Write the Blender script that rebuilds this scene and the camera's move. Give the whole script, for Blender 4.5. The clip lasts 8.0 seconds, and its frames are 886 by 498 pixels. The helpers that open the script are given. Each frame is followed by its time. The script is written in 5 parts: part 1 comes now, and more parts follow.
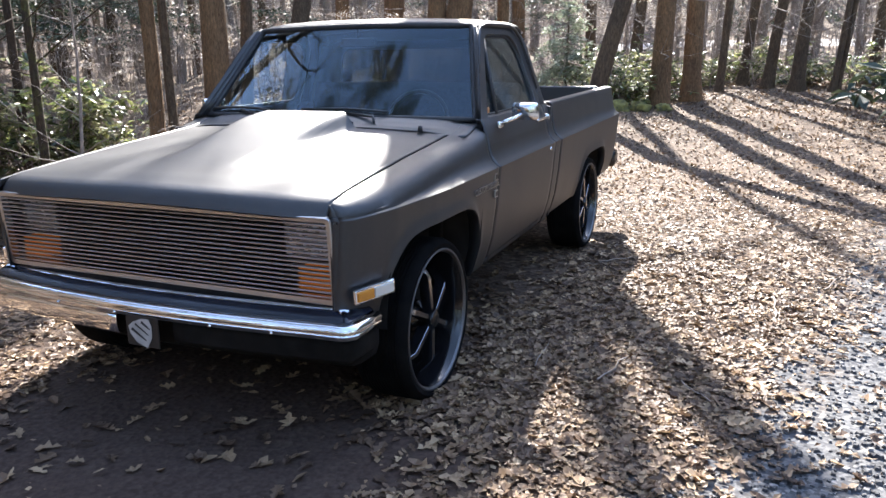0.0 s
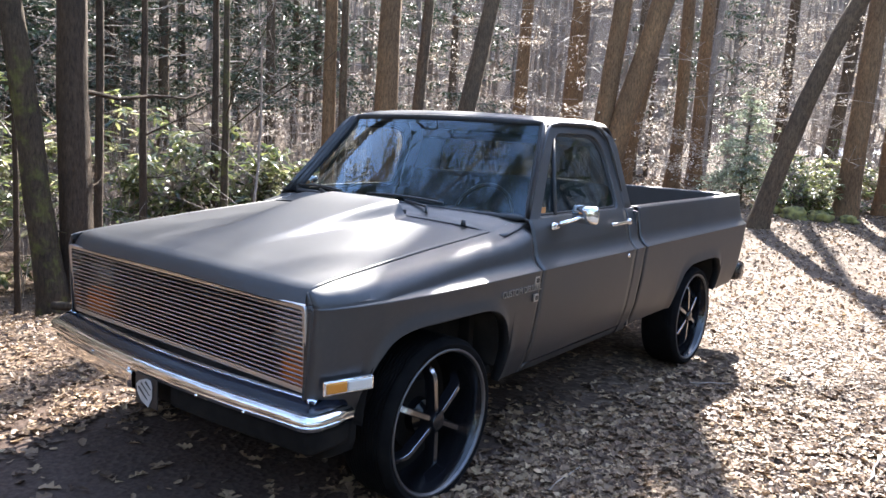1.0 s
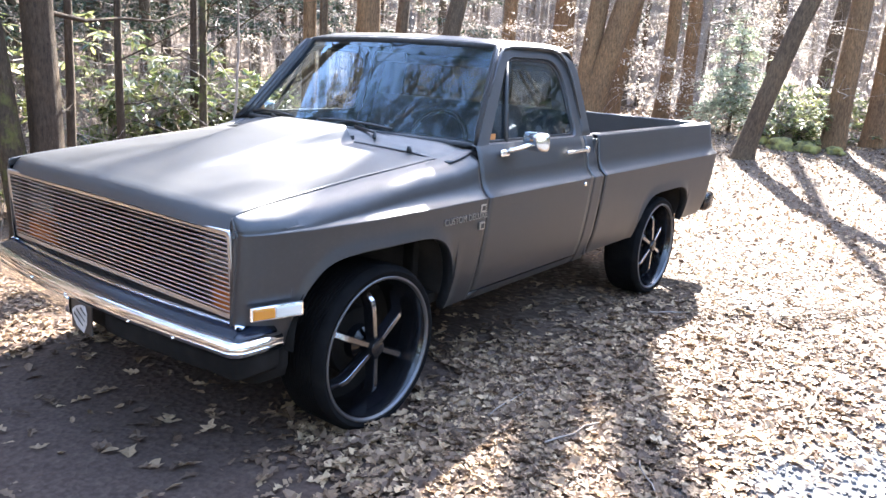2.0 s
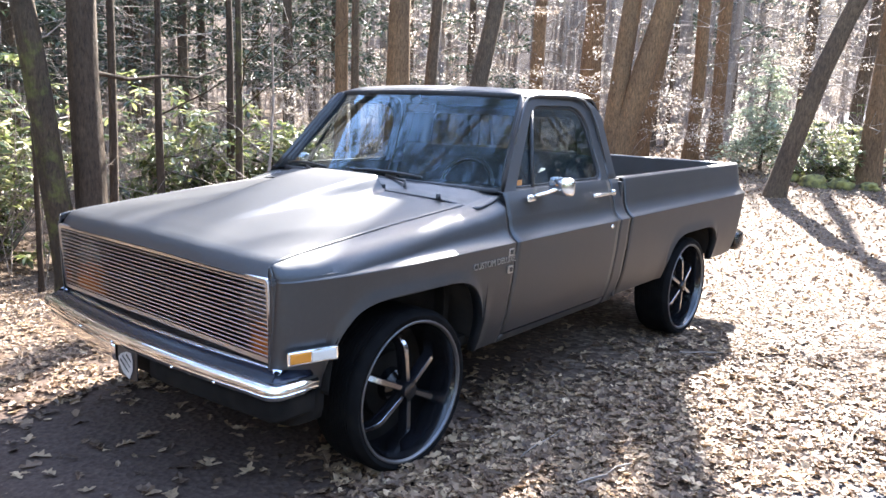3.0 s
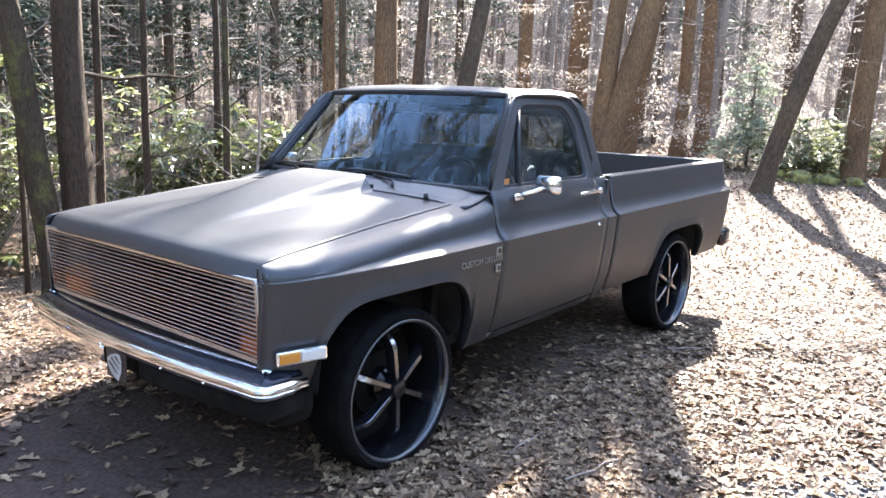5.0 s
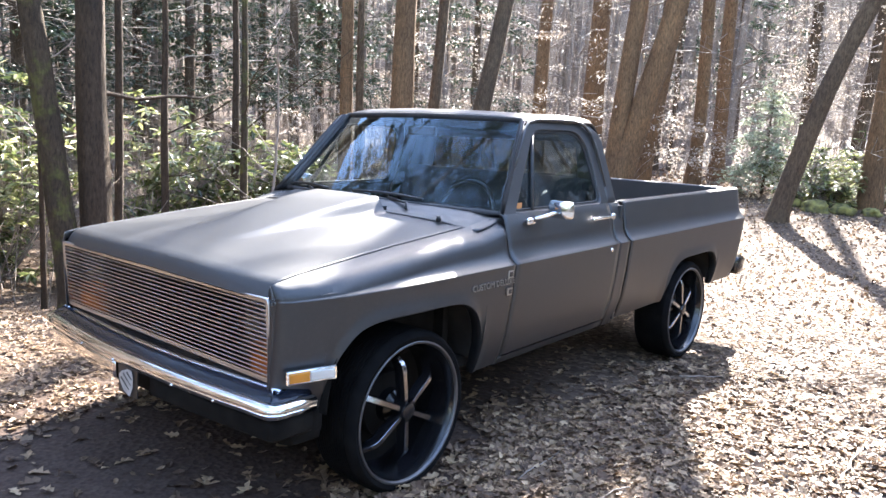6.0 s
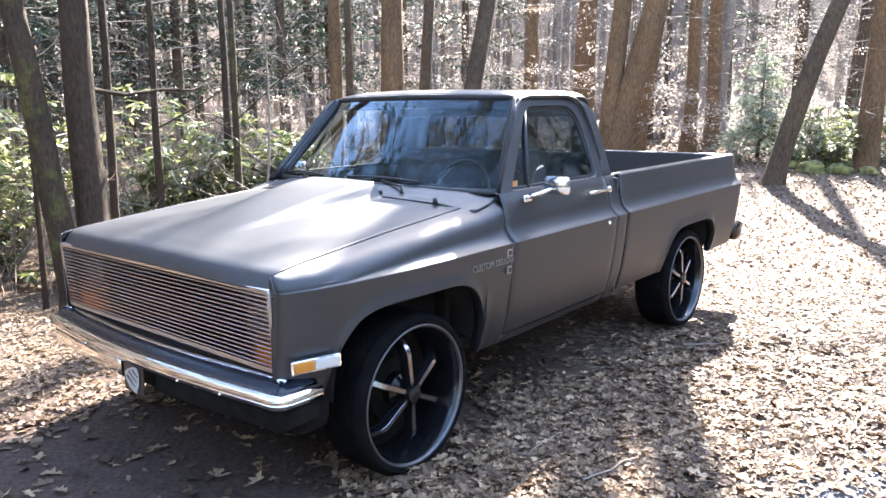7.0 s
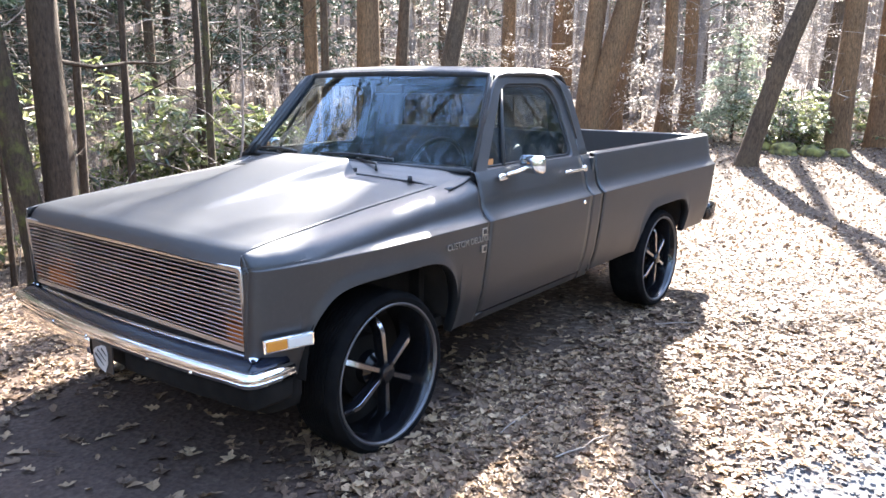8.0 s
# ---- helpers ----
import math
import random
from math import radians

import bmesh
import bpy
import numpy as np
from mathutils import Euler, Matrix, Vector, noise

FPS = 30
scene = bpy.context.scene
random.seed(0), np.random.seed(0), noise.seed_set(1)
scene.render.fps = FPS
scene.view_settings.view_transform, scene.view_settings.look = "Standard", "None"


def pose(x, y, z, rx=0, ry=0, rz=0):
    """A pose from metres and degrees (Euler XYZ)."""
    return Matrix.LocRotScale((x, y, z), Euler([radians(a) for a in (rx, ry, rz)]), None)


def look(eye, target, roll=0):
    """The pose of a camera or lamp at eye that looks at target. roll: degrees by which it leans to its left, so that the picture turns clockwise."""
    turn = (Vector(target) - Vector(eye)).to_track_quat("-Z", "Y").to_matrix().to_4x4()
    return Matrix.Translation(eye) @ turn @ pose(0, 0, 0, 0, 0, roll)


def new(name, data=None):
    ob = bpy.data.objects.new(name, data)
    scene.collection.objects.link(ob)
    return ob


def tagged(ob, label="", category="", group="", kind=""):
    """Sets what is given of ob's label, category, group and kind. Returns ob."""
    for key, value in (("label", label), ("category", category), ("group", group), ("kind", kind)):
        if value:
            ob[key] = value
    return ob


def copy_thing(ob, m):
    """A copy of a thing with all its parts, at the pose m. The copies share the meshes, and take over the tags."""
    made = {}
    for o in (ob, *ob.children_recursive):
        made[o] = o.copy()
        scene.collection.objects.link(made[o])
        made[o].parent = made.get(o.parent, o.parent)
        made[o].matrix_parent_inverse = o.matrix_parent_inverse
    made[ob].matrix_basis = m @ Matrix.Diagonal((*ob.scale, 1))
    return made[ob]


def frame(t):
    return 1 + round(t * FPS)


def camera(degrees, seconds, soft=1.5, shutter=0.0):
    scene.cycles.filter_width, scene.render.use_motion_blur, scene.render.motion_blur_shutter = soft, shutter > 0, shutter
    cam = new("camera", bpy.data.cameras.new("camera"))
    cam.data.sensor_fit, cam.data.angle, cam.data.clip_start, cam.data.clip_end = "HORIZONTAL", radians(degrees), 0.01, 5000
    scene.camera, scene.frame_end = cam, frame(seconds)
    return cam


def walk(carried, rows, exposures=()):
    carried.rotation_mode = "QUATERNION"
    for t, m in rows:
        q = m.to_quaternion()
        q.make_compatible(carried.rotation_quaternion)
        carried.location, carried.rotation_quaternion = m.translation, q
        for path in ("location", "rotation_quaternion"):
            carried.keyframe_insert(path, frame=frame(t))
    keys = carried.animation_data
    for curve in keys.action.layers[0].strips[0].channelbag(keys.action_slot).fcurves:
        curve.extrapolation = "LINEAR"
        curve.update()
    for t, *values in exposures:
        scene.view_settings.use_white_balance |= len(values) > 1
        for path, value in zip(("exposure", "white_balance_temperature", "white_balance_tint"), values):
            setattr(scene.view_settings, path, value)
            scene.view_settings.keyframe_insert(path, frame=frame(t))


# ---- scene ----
cam = camera(61.1, 8.0)

PATH = [
    (0, (2.198, -2.873, 1.42), (1.433, -1.087, 0.946), -0.4),
    (0.1, (2.261, -2.832, 1.437), (1.428, -1.065, 1.009), -0.8),
    (0.2, (2.328, -2.789, 1.438), (1.422, -1.042, 1.081), -0.7),
    (0.3, (2.415, -2.751, 1.444), (1.374, -1.081, 1.086), 1.3),
    (0.4, (2.459, -2.74, 1.434), (1.344, -1.126, 1.043), 2.4),
    (0.5, (2.542, -2.683, 1.458), (1.342, -1.134, 1.058), 3.9),
    (0.6, (2.605, -2.639, 1.479), (1.376, -1.103, 1.121), 0.0),
    (0.7, (2.667, -2.608, 1.531), (1.406, -1.092, 1.198), 2.2),
    (0.8, (2.708, -2.535, 1.539), (1.451, -1.022, 1.177), 1.1),
    (0.9, (2.711, -2.481, 1.503), (1.495, -0.925, 1.185), 2.5),
    (1, (2.739, -2.421, 1.492), (1.538, -0.845, 1.215), 3.6),
    (1.2, (2.757, -2.319, 1.487), (1.506, -0.789, 1.179), 4.7),
    (1.3, (2.79, -2.297, 1.492), (1.576, -0.749, 1.13), 4.7),
    (1.5, (2.834, -2.246, 1.474), (1.664, -0.689, 1.02), 5.0),
    (1.8, (2.892, -2.239, 1.5), (1.716, -0.706, 0.983), 4.3),
    (2, (2.902, -2.246, 1.485), (1.741, -0.683, 1.028), 4.0),
    (2.2, (2.95, -2.285, 1.52), (1.75, -0.729, 1.146), 3.4),
    (3.3, (2.97, -2.313, 1.507), (1.718, -0.793, 1.16), 2.4),
    (3.5, (2.97, -2.308, 1.509), (1.719, -0.787, 1.164), 2.2),
    (4, (2.971, -2.306, 1.508), (1.743, -0.768, 1.156), 2.1),
    (4.2, (2.983, -2.316, 1.52), (1.759, -0.774, 1.165), 2.2),
    (5.3, (2.986, -2.325, 1.518), (1.759, -0.786, 1.167), 2.1),
    (5.5, (3.001, -2.328, 1.51), (1.741, -0.82, 1.139), 2.5),
    (5.7, (3.011, -2.327, 1.531), (1.801, -0.783, 1.138), 3.1),
    (5.8, (3.003, -2.336, 1.52), (1.726, -0.832, 1.207), 3.0),
    (5.9, (2.994, -2.346, 1.516), (1.707, -0.84, 1.246), 2.5),
    (6, (3.0, -2.326, 1.517), (1.738, -0.802, 1.224), 3.0),
    (6.2, (2.999, -2.34, 1.521), (1.723, -0.837, 1.188), 2.5),
    (6.5, (3.002, -2.331, 1.522), (1.773, -0.804, 1.122), 3.0),
    (6.8, (2.995, -2.328, 1.525), (1.744, -0.8, 1.179), 1.2),
    (7, (3.0, -2.322, 1.529), (1.747, -0.802, 1.182), 0.1),
    (7.2, (2.995, -2.322, 1.524), (1.768, -0.781, 1.154), 0.1),
    (7.5, (2.999, -2.315, 1.52), (1.791, -0.77, 1.128), 0.4),
    (8, (2.992, -2.303, 1.525), (1.796, -0.751, 1.122), 0.8),
]
EXPOSURE = [(0.0, 2.7), (0.2, 2.9), (0.5, 2.83), (0.7, 2.95), (1.0, 3.05), (1.4, 3.35), (1.8, 3.87), (2.2, 3.92), (3.3, 3.58), (5.5, 3.56), (6.5, 3.53), (7.0, 3.72), (8.0, 3.7)]
walk(cam, [(t, look(eye, target, roll)) for t, eye, target, roll in PATH], [(t, stops, 6620, 11) for t, stops in EXPOSURE])

# ---------------------------------------------------------------- light
SUN_AZ, SUN_EL = 19.0, 38.0      # degrees west of the truck's tail axis, and above the horizon
sun_dir = Vector((-math.sin(radians(SUN_AZ)) * math.cos(radians(SUN_EL)),
                  math.cos(radians(SUN_AZ)) * math.cos(radians(SUN_EL)),
                  math.sin(radians(SUN_EL))))
world = bpy.data.worlds.new("world")
scene.world = world
world.use_nodes = True
wn = world.node_tree
wn.nodes.clear()
sky = wn.nodes.new("ShaderNodeTexSky")
sky.sky_type = 'NISHITA'
sky.sun_disc = False
sky.sun_elevation = radians(SUN_EL)
sky.sun_rotation = math.atan2(sun_dir.x, sun_dir.y)
sky.air_density, sky.dust_density, sky.ozone_density = 0.85, 1.0, 1.0
bg = wn.nodes.new("ShaderNodeBackground")
bg.inputs["Strength"].default_value = 0.15
wo = wn.nodes.new("ShaderNodeOutputWorld")
wn.links.new(sky.outputs[0], bg.inputs[0])
wn.links.new(bg.outputs[0], wo.inputs[0])
sun_data = bpy.data.lights.new("sun", 'SUN')
sun_data.energy, sun_data.angle, sun_data.color = 4.4, radians(0.53), (1.0, 0.968, 0.92)
sun = new("sun", sun_data)
sun.matrix_world = look(sun_dir * 60, (0, 0, 0))


# ---------------------------------------------------------------- materials
def mat(name, color, rough=0.6, metal=0.0, spec=0.5, **more):
    """A Principled material; returns the material, its node tree and the shader."""
    m = bpy.data.materials.new(name)
    m.use_nodes = True
    t = m.node_tree
    b = t.nodes["Principled BSDF"]
    b.inputs["Base Color"].default_value = (*color, 1)
    b.inputs["Roughness"].default_value = rough
    b.inputs["Metallic"].default_value = metal
    b.inputs["Specular IOR Level"].default_value = spec
    for key, value in more.items():
        b.inputs[key.replace("_", " ")].default_value = value
    return m, t, b


def tex(t, kind, scale, coord="Object", **more):
    n = t.nodes.new(kind)
    n.inputs["Scale"].default_value = scale
    for key, value in more.items():
        n.inputs[key].default_value = value
    c = t.nodes.new("ShaderNodeTexCoord")
    if coord == "World":
        g = t.nodes.new("ShaderNodeNewGeometry")
        t.links.new(g.outputs["Position"], n.inputs["Vector"])
    else:
        t.links.new(c.outputs[coord], n.inputs["Vector"])
    return n


def ramp(t, source, stops, mode='LINEAR'):
    r = t.nodes.new("ShaderNodeValToRGB")
    r.color_ramp.interpolation = mode
    while len(r.color_ramp.elements) < len(stops):
        r.color_ramp.elements.new(0.5)
    for e, (p, c) in zip(r.color_ramp.elements, stops):
        e.position = p
        e.color = (*c, 1) if len(c) == 3 else c
    t.links.new(source, r.inputs[0])
    return r


def mix(t, fac, a, b, how='MIX'):
    n = t.nodes.new("ShaderNodeMix")
    n.data_type, n.blend_type = 'RGBA', how
    for value, socket in ((fac, n.inputs["Factor"]), (a, n.inputs["A"]), (b, n.inputs["B"])):
        socket = {"Factor": n.inputs[0], "A": n.inputs[6], "B": n.inputs[7]}[socket.name]
        if isinstance(value, (int, float)):
            socket.default_value = value
        elif isinstance(value, tuple):
            socket.default_value = (*value, 1)
        else:
            t.links.new(value, socket)
    return n.outputs[2]


def bump(t, b, height, strength, distance):
    n = t.nodes.new("ShaderNodeBump")
    n.inputs["Strength"].default_value = strength
    n.inputs["Distance"].default_value = distance
    t.links.new(height, n.inputs["Height"])
    t.links.new(n.outputs[0], b.inputs["Normal"])
    return n


def make_paint():
    m, t, b = mat("charcoal_satin_paint", (0.03, 0.031, 0.033), 0.44, 0.0, 0.76)
    n = tex(t, "ShaderNodeTexNoise", 2.3, Detail=5.0, Roughness=0.6)
    c = ramp(t, n.outputs[0], [(0.3, (0.012, 0.0125, 0.0135)), (0.7, (0.018, 0.0185, 0.02))])
    d = tex(t, "ShaderNodeTexNoise", 60, Detail=4.0)
    dust = ramp(t, d.outputs[0], [(0.5, (0, 0, 0)), (0.75, (0.05, 0.05, 0.05))])
    t.links.new(mix(t, dust.outputs[0], c.outputs[0], (0.13, 0.125, 0.118)), b.inputs["Base Color"])
    r = ramp(t, n.outputs[0], [(0.3, (0.415,) * 3), (0.7, (0.475,) * 3)])
    t.links.new(r.outputs[0], b.inputs["Roughness"])
    f = tex(t, "ShaderNodeTexNoise", 420, Detail=2.0)
    bump(t, b, f.outputs[0], 0.05, 0.002)
    return m


def make_chrome(name, color=(0.82, 0.83, 0.85), rough=0.03):
    m, t, b = mat(name, color, rough, 1.0)
    n = tex(t, "ShaderNodeTexNoise", 35, Detail=6.0)
    r = ramp(t, n.outputs[0], [(0.45, (rough,) * 3), (0.8, (rough + 0.1,) * 3)])
    t.links.new(r.outputs[0], b.inputs["Roughness"])
    return m


def make_glass(name, tint, gloss_rough=0.01):
    m = bpy.data.materials.new(name)
    m.use_nodes = True
    t = m.node_tree
    t.nodes.clear()
    out = t.nodes.new("ShaderNodeOutputMaterial")
    clear = t.nodes.new("ShaderNodeBsdfTransparent")
    clear.inputs[0].default_value = (*tint, 1)
    gloss = t.nodes.new("ShaderNodeBsdfGlossy")
    gloss.inputs["Roughness"].default_value = gloss_rough
    gloss.inputs["Color"].default_value = (0.68, 0.84, 0.95, 1)
    face = t.nodes.new("ShaderNodeLayerWeight")
    face.inputs[0].default_value = 0.5
    steep = t.nodes.new("ShaderNodeMath")
    steep.operation = 'POWER'
    steep.inputs[1].default_value = 4.0
    t.links.new(face.outputs["Facing"], steep.inputs[0])
    fres = t.nodes.new("ShaderNodeMath")
    fres.operation = 'MULTIPLY_ADD'
    fres.inputs[1].default_value, fres.inputs[2].default_value = 0.93, 0.07
    t.links.new(steep.outputs[0], fres.inputs[0])
    both = t.nodes.new("ShaderNodeMixShader")
    t.links.new(fres.outputs[0], both.inputs[0])
    t.links.new(clear.outputs[0], both.inputs[1])
    t.links.new(gloss.outputs[0], both.inputs[2])
    t.links.new(both.outputs[0], out.inputs[0])
    return m


def make_rubber():
    m, t, b = mat("tyre_rubber", (0.022, 0.022, 0.023), 0.85, 0.0, 0.06)
    n = tex(t, "ShaderNodeTexNoise", 12, Detail=5.0)
    c = ramp(t, n.outputs[0], [(0.35, (0.004, 0.004, 0.0045)), (0.75, (0.01, 0.0095, 0.009))])
    t.links.new(c.outputs[0], b.inputs["Base Color"])
    return m


def make_bark(name, dark, light, moss=0.0):
    m, t, b = mat(name, light, 0.9, 0.0, 0.25)
    mp = t.nodes.new("ShaderNodeMapping")
    mp.inputs["Scale"].default_value = (1, 1, 0.3)
    c = t.nodes.new("ShaderNodeTexCoord")
    t.links.new(c.outputs["Object"], mp.inputs[0])
    v = tex(t, "ShaderNodeTexNoise", 34, Detail=8.0, Roughness=0.7)
    t.links.new(mp.outputs[0], v.inputs["Vector"])
    big = tex(t, "ShaderNodeTexNoise", 1.6, Detail=4.0)
    col = ramp(t, v.outputs[0], [(0.32, dark), (0.68, light)])
    tint = ramp(t, big.outputs[0], [(0.35, (0.75, 0.72, 0.7)), (0.7, (1.2, 1.12, 1.0))])
    out = mix(t, 1.0, col.outputs[0], tint.outputs[0], 'MULTIPLY')
    if moss:
        mo = tex(t, "ShaderNodeTexNoise", 3.4, Detail=6.0, Roughness=0.7)
        mk = ramp(t, mo.outputs[0], [(0.5, (0, 0, 0)), (0.62, (moss,) * 3)])
        out = mix(t, mk.outputs[0], out, (0.12, 0.13, 0.025))
    t.links.new(out, b.inputs["Base Color"])
    bump(t, b, v.outputs[0], 0.9, 0.02)
    return m


def make_leaf(name, stops, rough=0.5, through_light=0.25, spec=0.5):
    """Leaf with its own hue per leaf, letting some light through."""
    m, t, b = mat(name, stops[0][1], rough, 0.0, spec)
    g = t.nodes.new("ShaderNodeNewGeometry")
    c = ramp(t, g.outputs["Random Per Island"], stops)
    n = tex(t, "ShaderNodeTexNoise", 30, Detail=3.0)
    v = ramp(t, n.outputs[0], [(0.3, (0.75,) * 3), (0.7, (1.15,) * 3)])
    col = mix(t, 1.0, c.outputs[0], v.outputs[0], 'MULTIPLY')
    t.links.new(col, b.inputs["Base Color"])
    if through_light:
        tr = t.nodes.new("ShaderNodeBsdfTranslucent")
        t.links.new(col, tr.inputs[0])
        s = t.nodes.new("ShaderNodeMixShader")
        s.inputs[0].default_value = through_light
        t.links.new(b.outputs[0], s.inputs[1])
        t.links.new(tr.outputs[0], s.inputs[2])
        t.links.new(s.outputs[0], t.nodes["Material Output"].inputs[0])
    return m


def make_ground():
    m, t, b = mat("leaf_litter_ground", (0.15, 0.11, 0.08), 0.9, 0.0, 0.15)
    v = tex(t, "ShaderNodeTexVoronoi", 30, "World", Randomness=1.0)
    n = tex(t, "ShaderNodeTexNoise", 3.0, "World", Detail=8.0, Roughness=0.65)
    wide = tex(t, "ShaderNodeTexNoise", 0.5, "World", Detail=4.0)
    leaf = ramp(t, v.outputs["Color"], [(0.1, (0.035, 0.022, 0.015)), (0.4, (0.08, 0.054, 0.038)), (0.7, (0.14, 0.1, 0.07)), (0.9, (0.27, 0.21, 0.155))])
    soil = ramp(t, n.outputs[0], [(0.35, (0.05, 0.034, 0.024)), (0.7, (0.12, 0.083, 0.06))])
    cover = ramp(t, wide.outputs[0], [(0.35, (0.45,) * 3), (0.6, (0.85,) * 3)])
    litter = mix(t, cover.outputs[0], soil.outputs[0], leaf.outputs[0])
    # packed earth in front of and under the truck, darkened for the truck's shade
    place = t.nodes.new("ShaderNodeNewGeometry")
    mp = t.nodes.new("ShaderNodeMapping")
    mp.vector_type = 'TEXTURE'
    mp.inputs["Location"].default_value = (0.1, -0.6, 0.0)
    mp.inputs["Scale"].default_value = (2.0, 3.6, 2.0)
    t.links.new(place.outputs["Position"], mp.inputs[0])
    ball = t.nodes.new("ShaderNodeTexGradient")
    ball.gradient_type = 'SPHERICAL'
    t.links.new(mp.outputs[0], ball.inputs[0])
    worn_shaded = ramp(t, ball.outputs["Fac"], [(0.1, (0, 0, 0)), (0.45, (0.92,) * 3)])
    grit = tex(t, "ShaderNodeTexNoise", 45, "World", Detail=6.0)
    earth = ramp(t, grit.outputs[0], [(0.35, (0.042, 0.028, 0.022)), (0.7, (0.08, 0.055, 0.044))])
    litter = mix(t, worn_shaded.outputs[0], litter, earth.outputs[0])
    # the gravel drive: everything east of a line that runs past the truck's side
    g = t.nodes.new("ShaderNodeNewGeometry")
    s = t.nodes.new("ShaderNodeSeparateXYZ")
    t.links.new(g.outputs["Position"], s.inputs[0])
    ym = t.nodes.new("ShaderNodeMath")
    ym.operation = 'MULTIPLY_ADD'
    ym.inputs[1].default_value, ym.inputs[2].default_value = -0.27, -2.03
    t.links.new(s.outputs[1], ym.inputs[0])
    add = t.nodes.new("ShaderNodeMath")
    add.operation = 'ADD'
    t.links.new(s.outputs[0], add.inputs[0])
    t.links.new(ym.outputs[0], add.inputs[1])
    add2 = t.nodes.new("ShaderNodeMath")
    add2.operation = 'MULTIPLY_ADD'
    add2.inputs[1].default_value, add2.inputs[2].default_value = 1.6, -0.55
    t.links.new(n.outputs[0], add2.inputs[0])
    tot = t.nodes.new("ShaderNodeMath")
    tot.operation = 'ADD'
    t.links.new(add.outputs[0], tot.inputs[0])
    t.links.new(add2.outputs[0], tot.inputs[1])
    mask = ramp(t, tot.outputs[0], [(0.05, (0, 0, 0)), (0.55, (1, 1, 1))])
    peb = tex(t, "ShaderNodeTexVoronoi", 55, "World", Randomness=1.0)
    grav = ramp(t, peb.outputs["Color"], [(0.1, (0.045, 0.046, 0.049)), (0.5, (0.09, 0.091, 0.095)), (0.9, (0.16, 0.158, 0.156))])
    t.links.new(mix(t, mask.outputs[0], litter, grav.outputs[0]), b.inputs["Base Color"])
    h = mix(t, 0.5, v.outputs["Distance"], n.outputs[0])
    bump(t, b, h, 0.6, 0.02)
    return m


def make_plain(name, dark, light, scale, rough, metal=0.0, depth=0.003, spec=0.5):
    m, t, b = mat(name, dark, rough, metal, spec)
    n = tex(t, "ShaderNodeTexNoise", scale, Detail=6.0)
    c = ramp(t, n.outputs[0], [(0.3, dark), (0.7, light)])
    t.links.new(c.outputs[0], b.inputs["Base Color"])
    bump(t, b, n.outputs[0], 0.3, depth)
    return m


PAINT = make_paint()
CHROME = make_chrome("chrome")
ALU = make_chrome("brushed_aluminium", (0.46, 0.45, 0.43), 0.3)
BAR = make_chrome("dull_aluminium_bar", (0.4, 0.4, 0.41), 0.3)
RIM_EDGE = make_chrome("machined_rim_face", (0.33, 0.33, 0.35), 0.16)
RIM_LIP = make_chrome("scuffed_rim_lip", (0.16, 0.16, 0.165), 0.5)
FRAME = make_chrome("satin_aluminium", (0.5, 0.5, 0.5), 0.36)
GLASS = make_glass("window_glass", (0.66, 0.7, 0.7))
GLASS_REAR = make_glass("dark_tinted_glass", (0.07, 0.08, 0.09))
RUBBER = make_rubber()
SEAL = make_plain("black_rubber_seal", (0.012, 0.012, 0.013), (0.025, 0.025, 0.026), 40, 0.6)
GLOSS_BLACK = mat("gloss_black_wheel_paint", (0.008, 0.008, 0.009), 0.12, 0.0, 0.6)[0]
STRIP = mat("dark_blue_black_strip", (0.006, 0.009, 0.018), 0.2, 0.0, 0.6)[0]
UNDER = make_plain("underbody_grime", (0.006, 0.0055, 0.005), (0.016, 0.014, 0.012), 9, 0.9, spec=0.1)
CABIN = make_plain("cabin_vinyl", (0.02, 0.021, 0.024), (0.04, 0.041, 0.045), 14, 0.6)
SEAT = make_plain("seat_cloth", (0.03, 0.035, 0.045), (0.06, 0.065, 0.08), 60, 0.9)
AMBER = mat("amber_lens", (0.5, 0.19, 0.02), 0.2, 0.0, 0.6)[0]
AMBER_LIT = mat("amber_lamp", (0.5, 0.15, 0.02), 0.25, 0.0, 0.5, Emission_Color=(1.0, 0.3, 0.03, 1), Emission_Strength=0.03)[0]
CLEAR = mat("clear_lens_plastic", (0.55, 0.55, 0.52), 0.15, 0.3, 0.6)[0]
REFLECTOR = make_chrome("lamp_reflector", (0.5, 0.52, 0.55), 0.25)
ORANGE = make_plain("orange_print", (0.35, 0.13, 0.03), (0.45, 0.2, 0.06), 60, 0.5)
RED = mat("red_lens", (0.3, 0.01, 0.01), 0.2, 0.0, 0.6)[0]
WHITE_DULL = make_plain("dull_grey_white_paint", (0.36, 0.35, 0.33), (0.52, 0.5, 0.47), 20, 0.5)
BLACK = make_plain("black_plate_paint", (0.012, 0.012, 0.012), (0.025, 0.025, 0.025), 20, 0.4)
BED = make_plain("bed_liner", (0.012, 0.012, 0.013), (0.03, 0.03, 0.031), 50, 0.8)
BARK = make_bark("grey_brown_bark", (0.036, 0.026, 0.018), (0.13, 0.094, 0.062))
BARK_DARK = make_bark("dark_brown_bark", (0.02, 0.014, 0.01), (0.074, 0.053, 0.036))
# colour of the background trunks, paler and greyer than BARK
BARK_FAR = make_bark("pale_grey_far_trunk", (0.09, 0.075, 0.065), (0.27, 0.23, 0.2))
# brown bark with the trunks' orange sunlight partly put into its colour
BARK_RED = make_bark("sunlit_red_brown_bark", (0.06, 0.036, 0.019), (0.225, 0.138, 0.074))
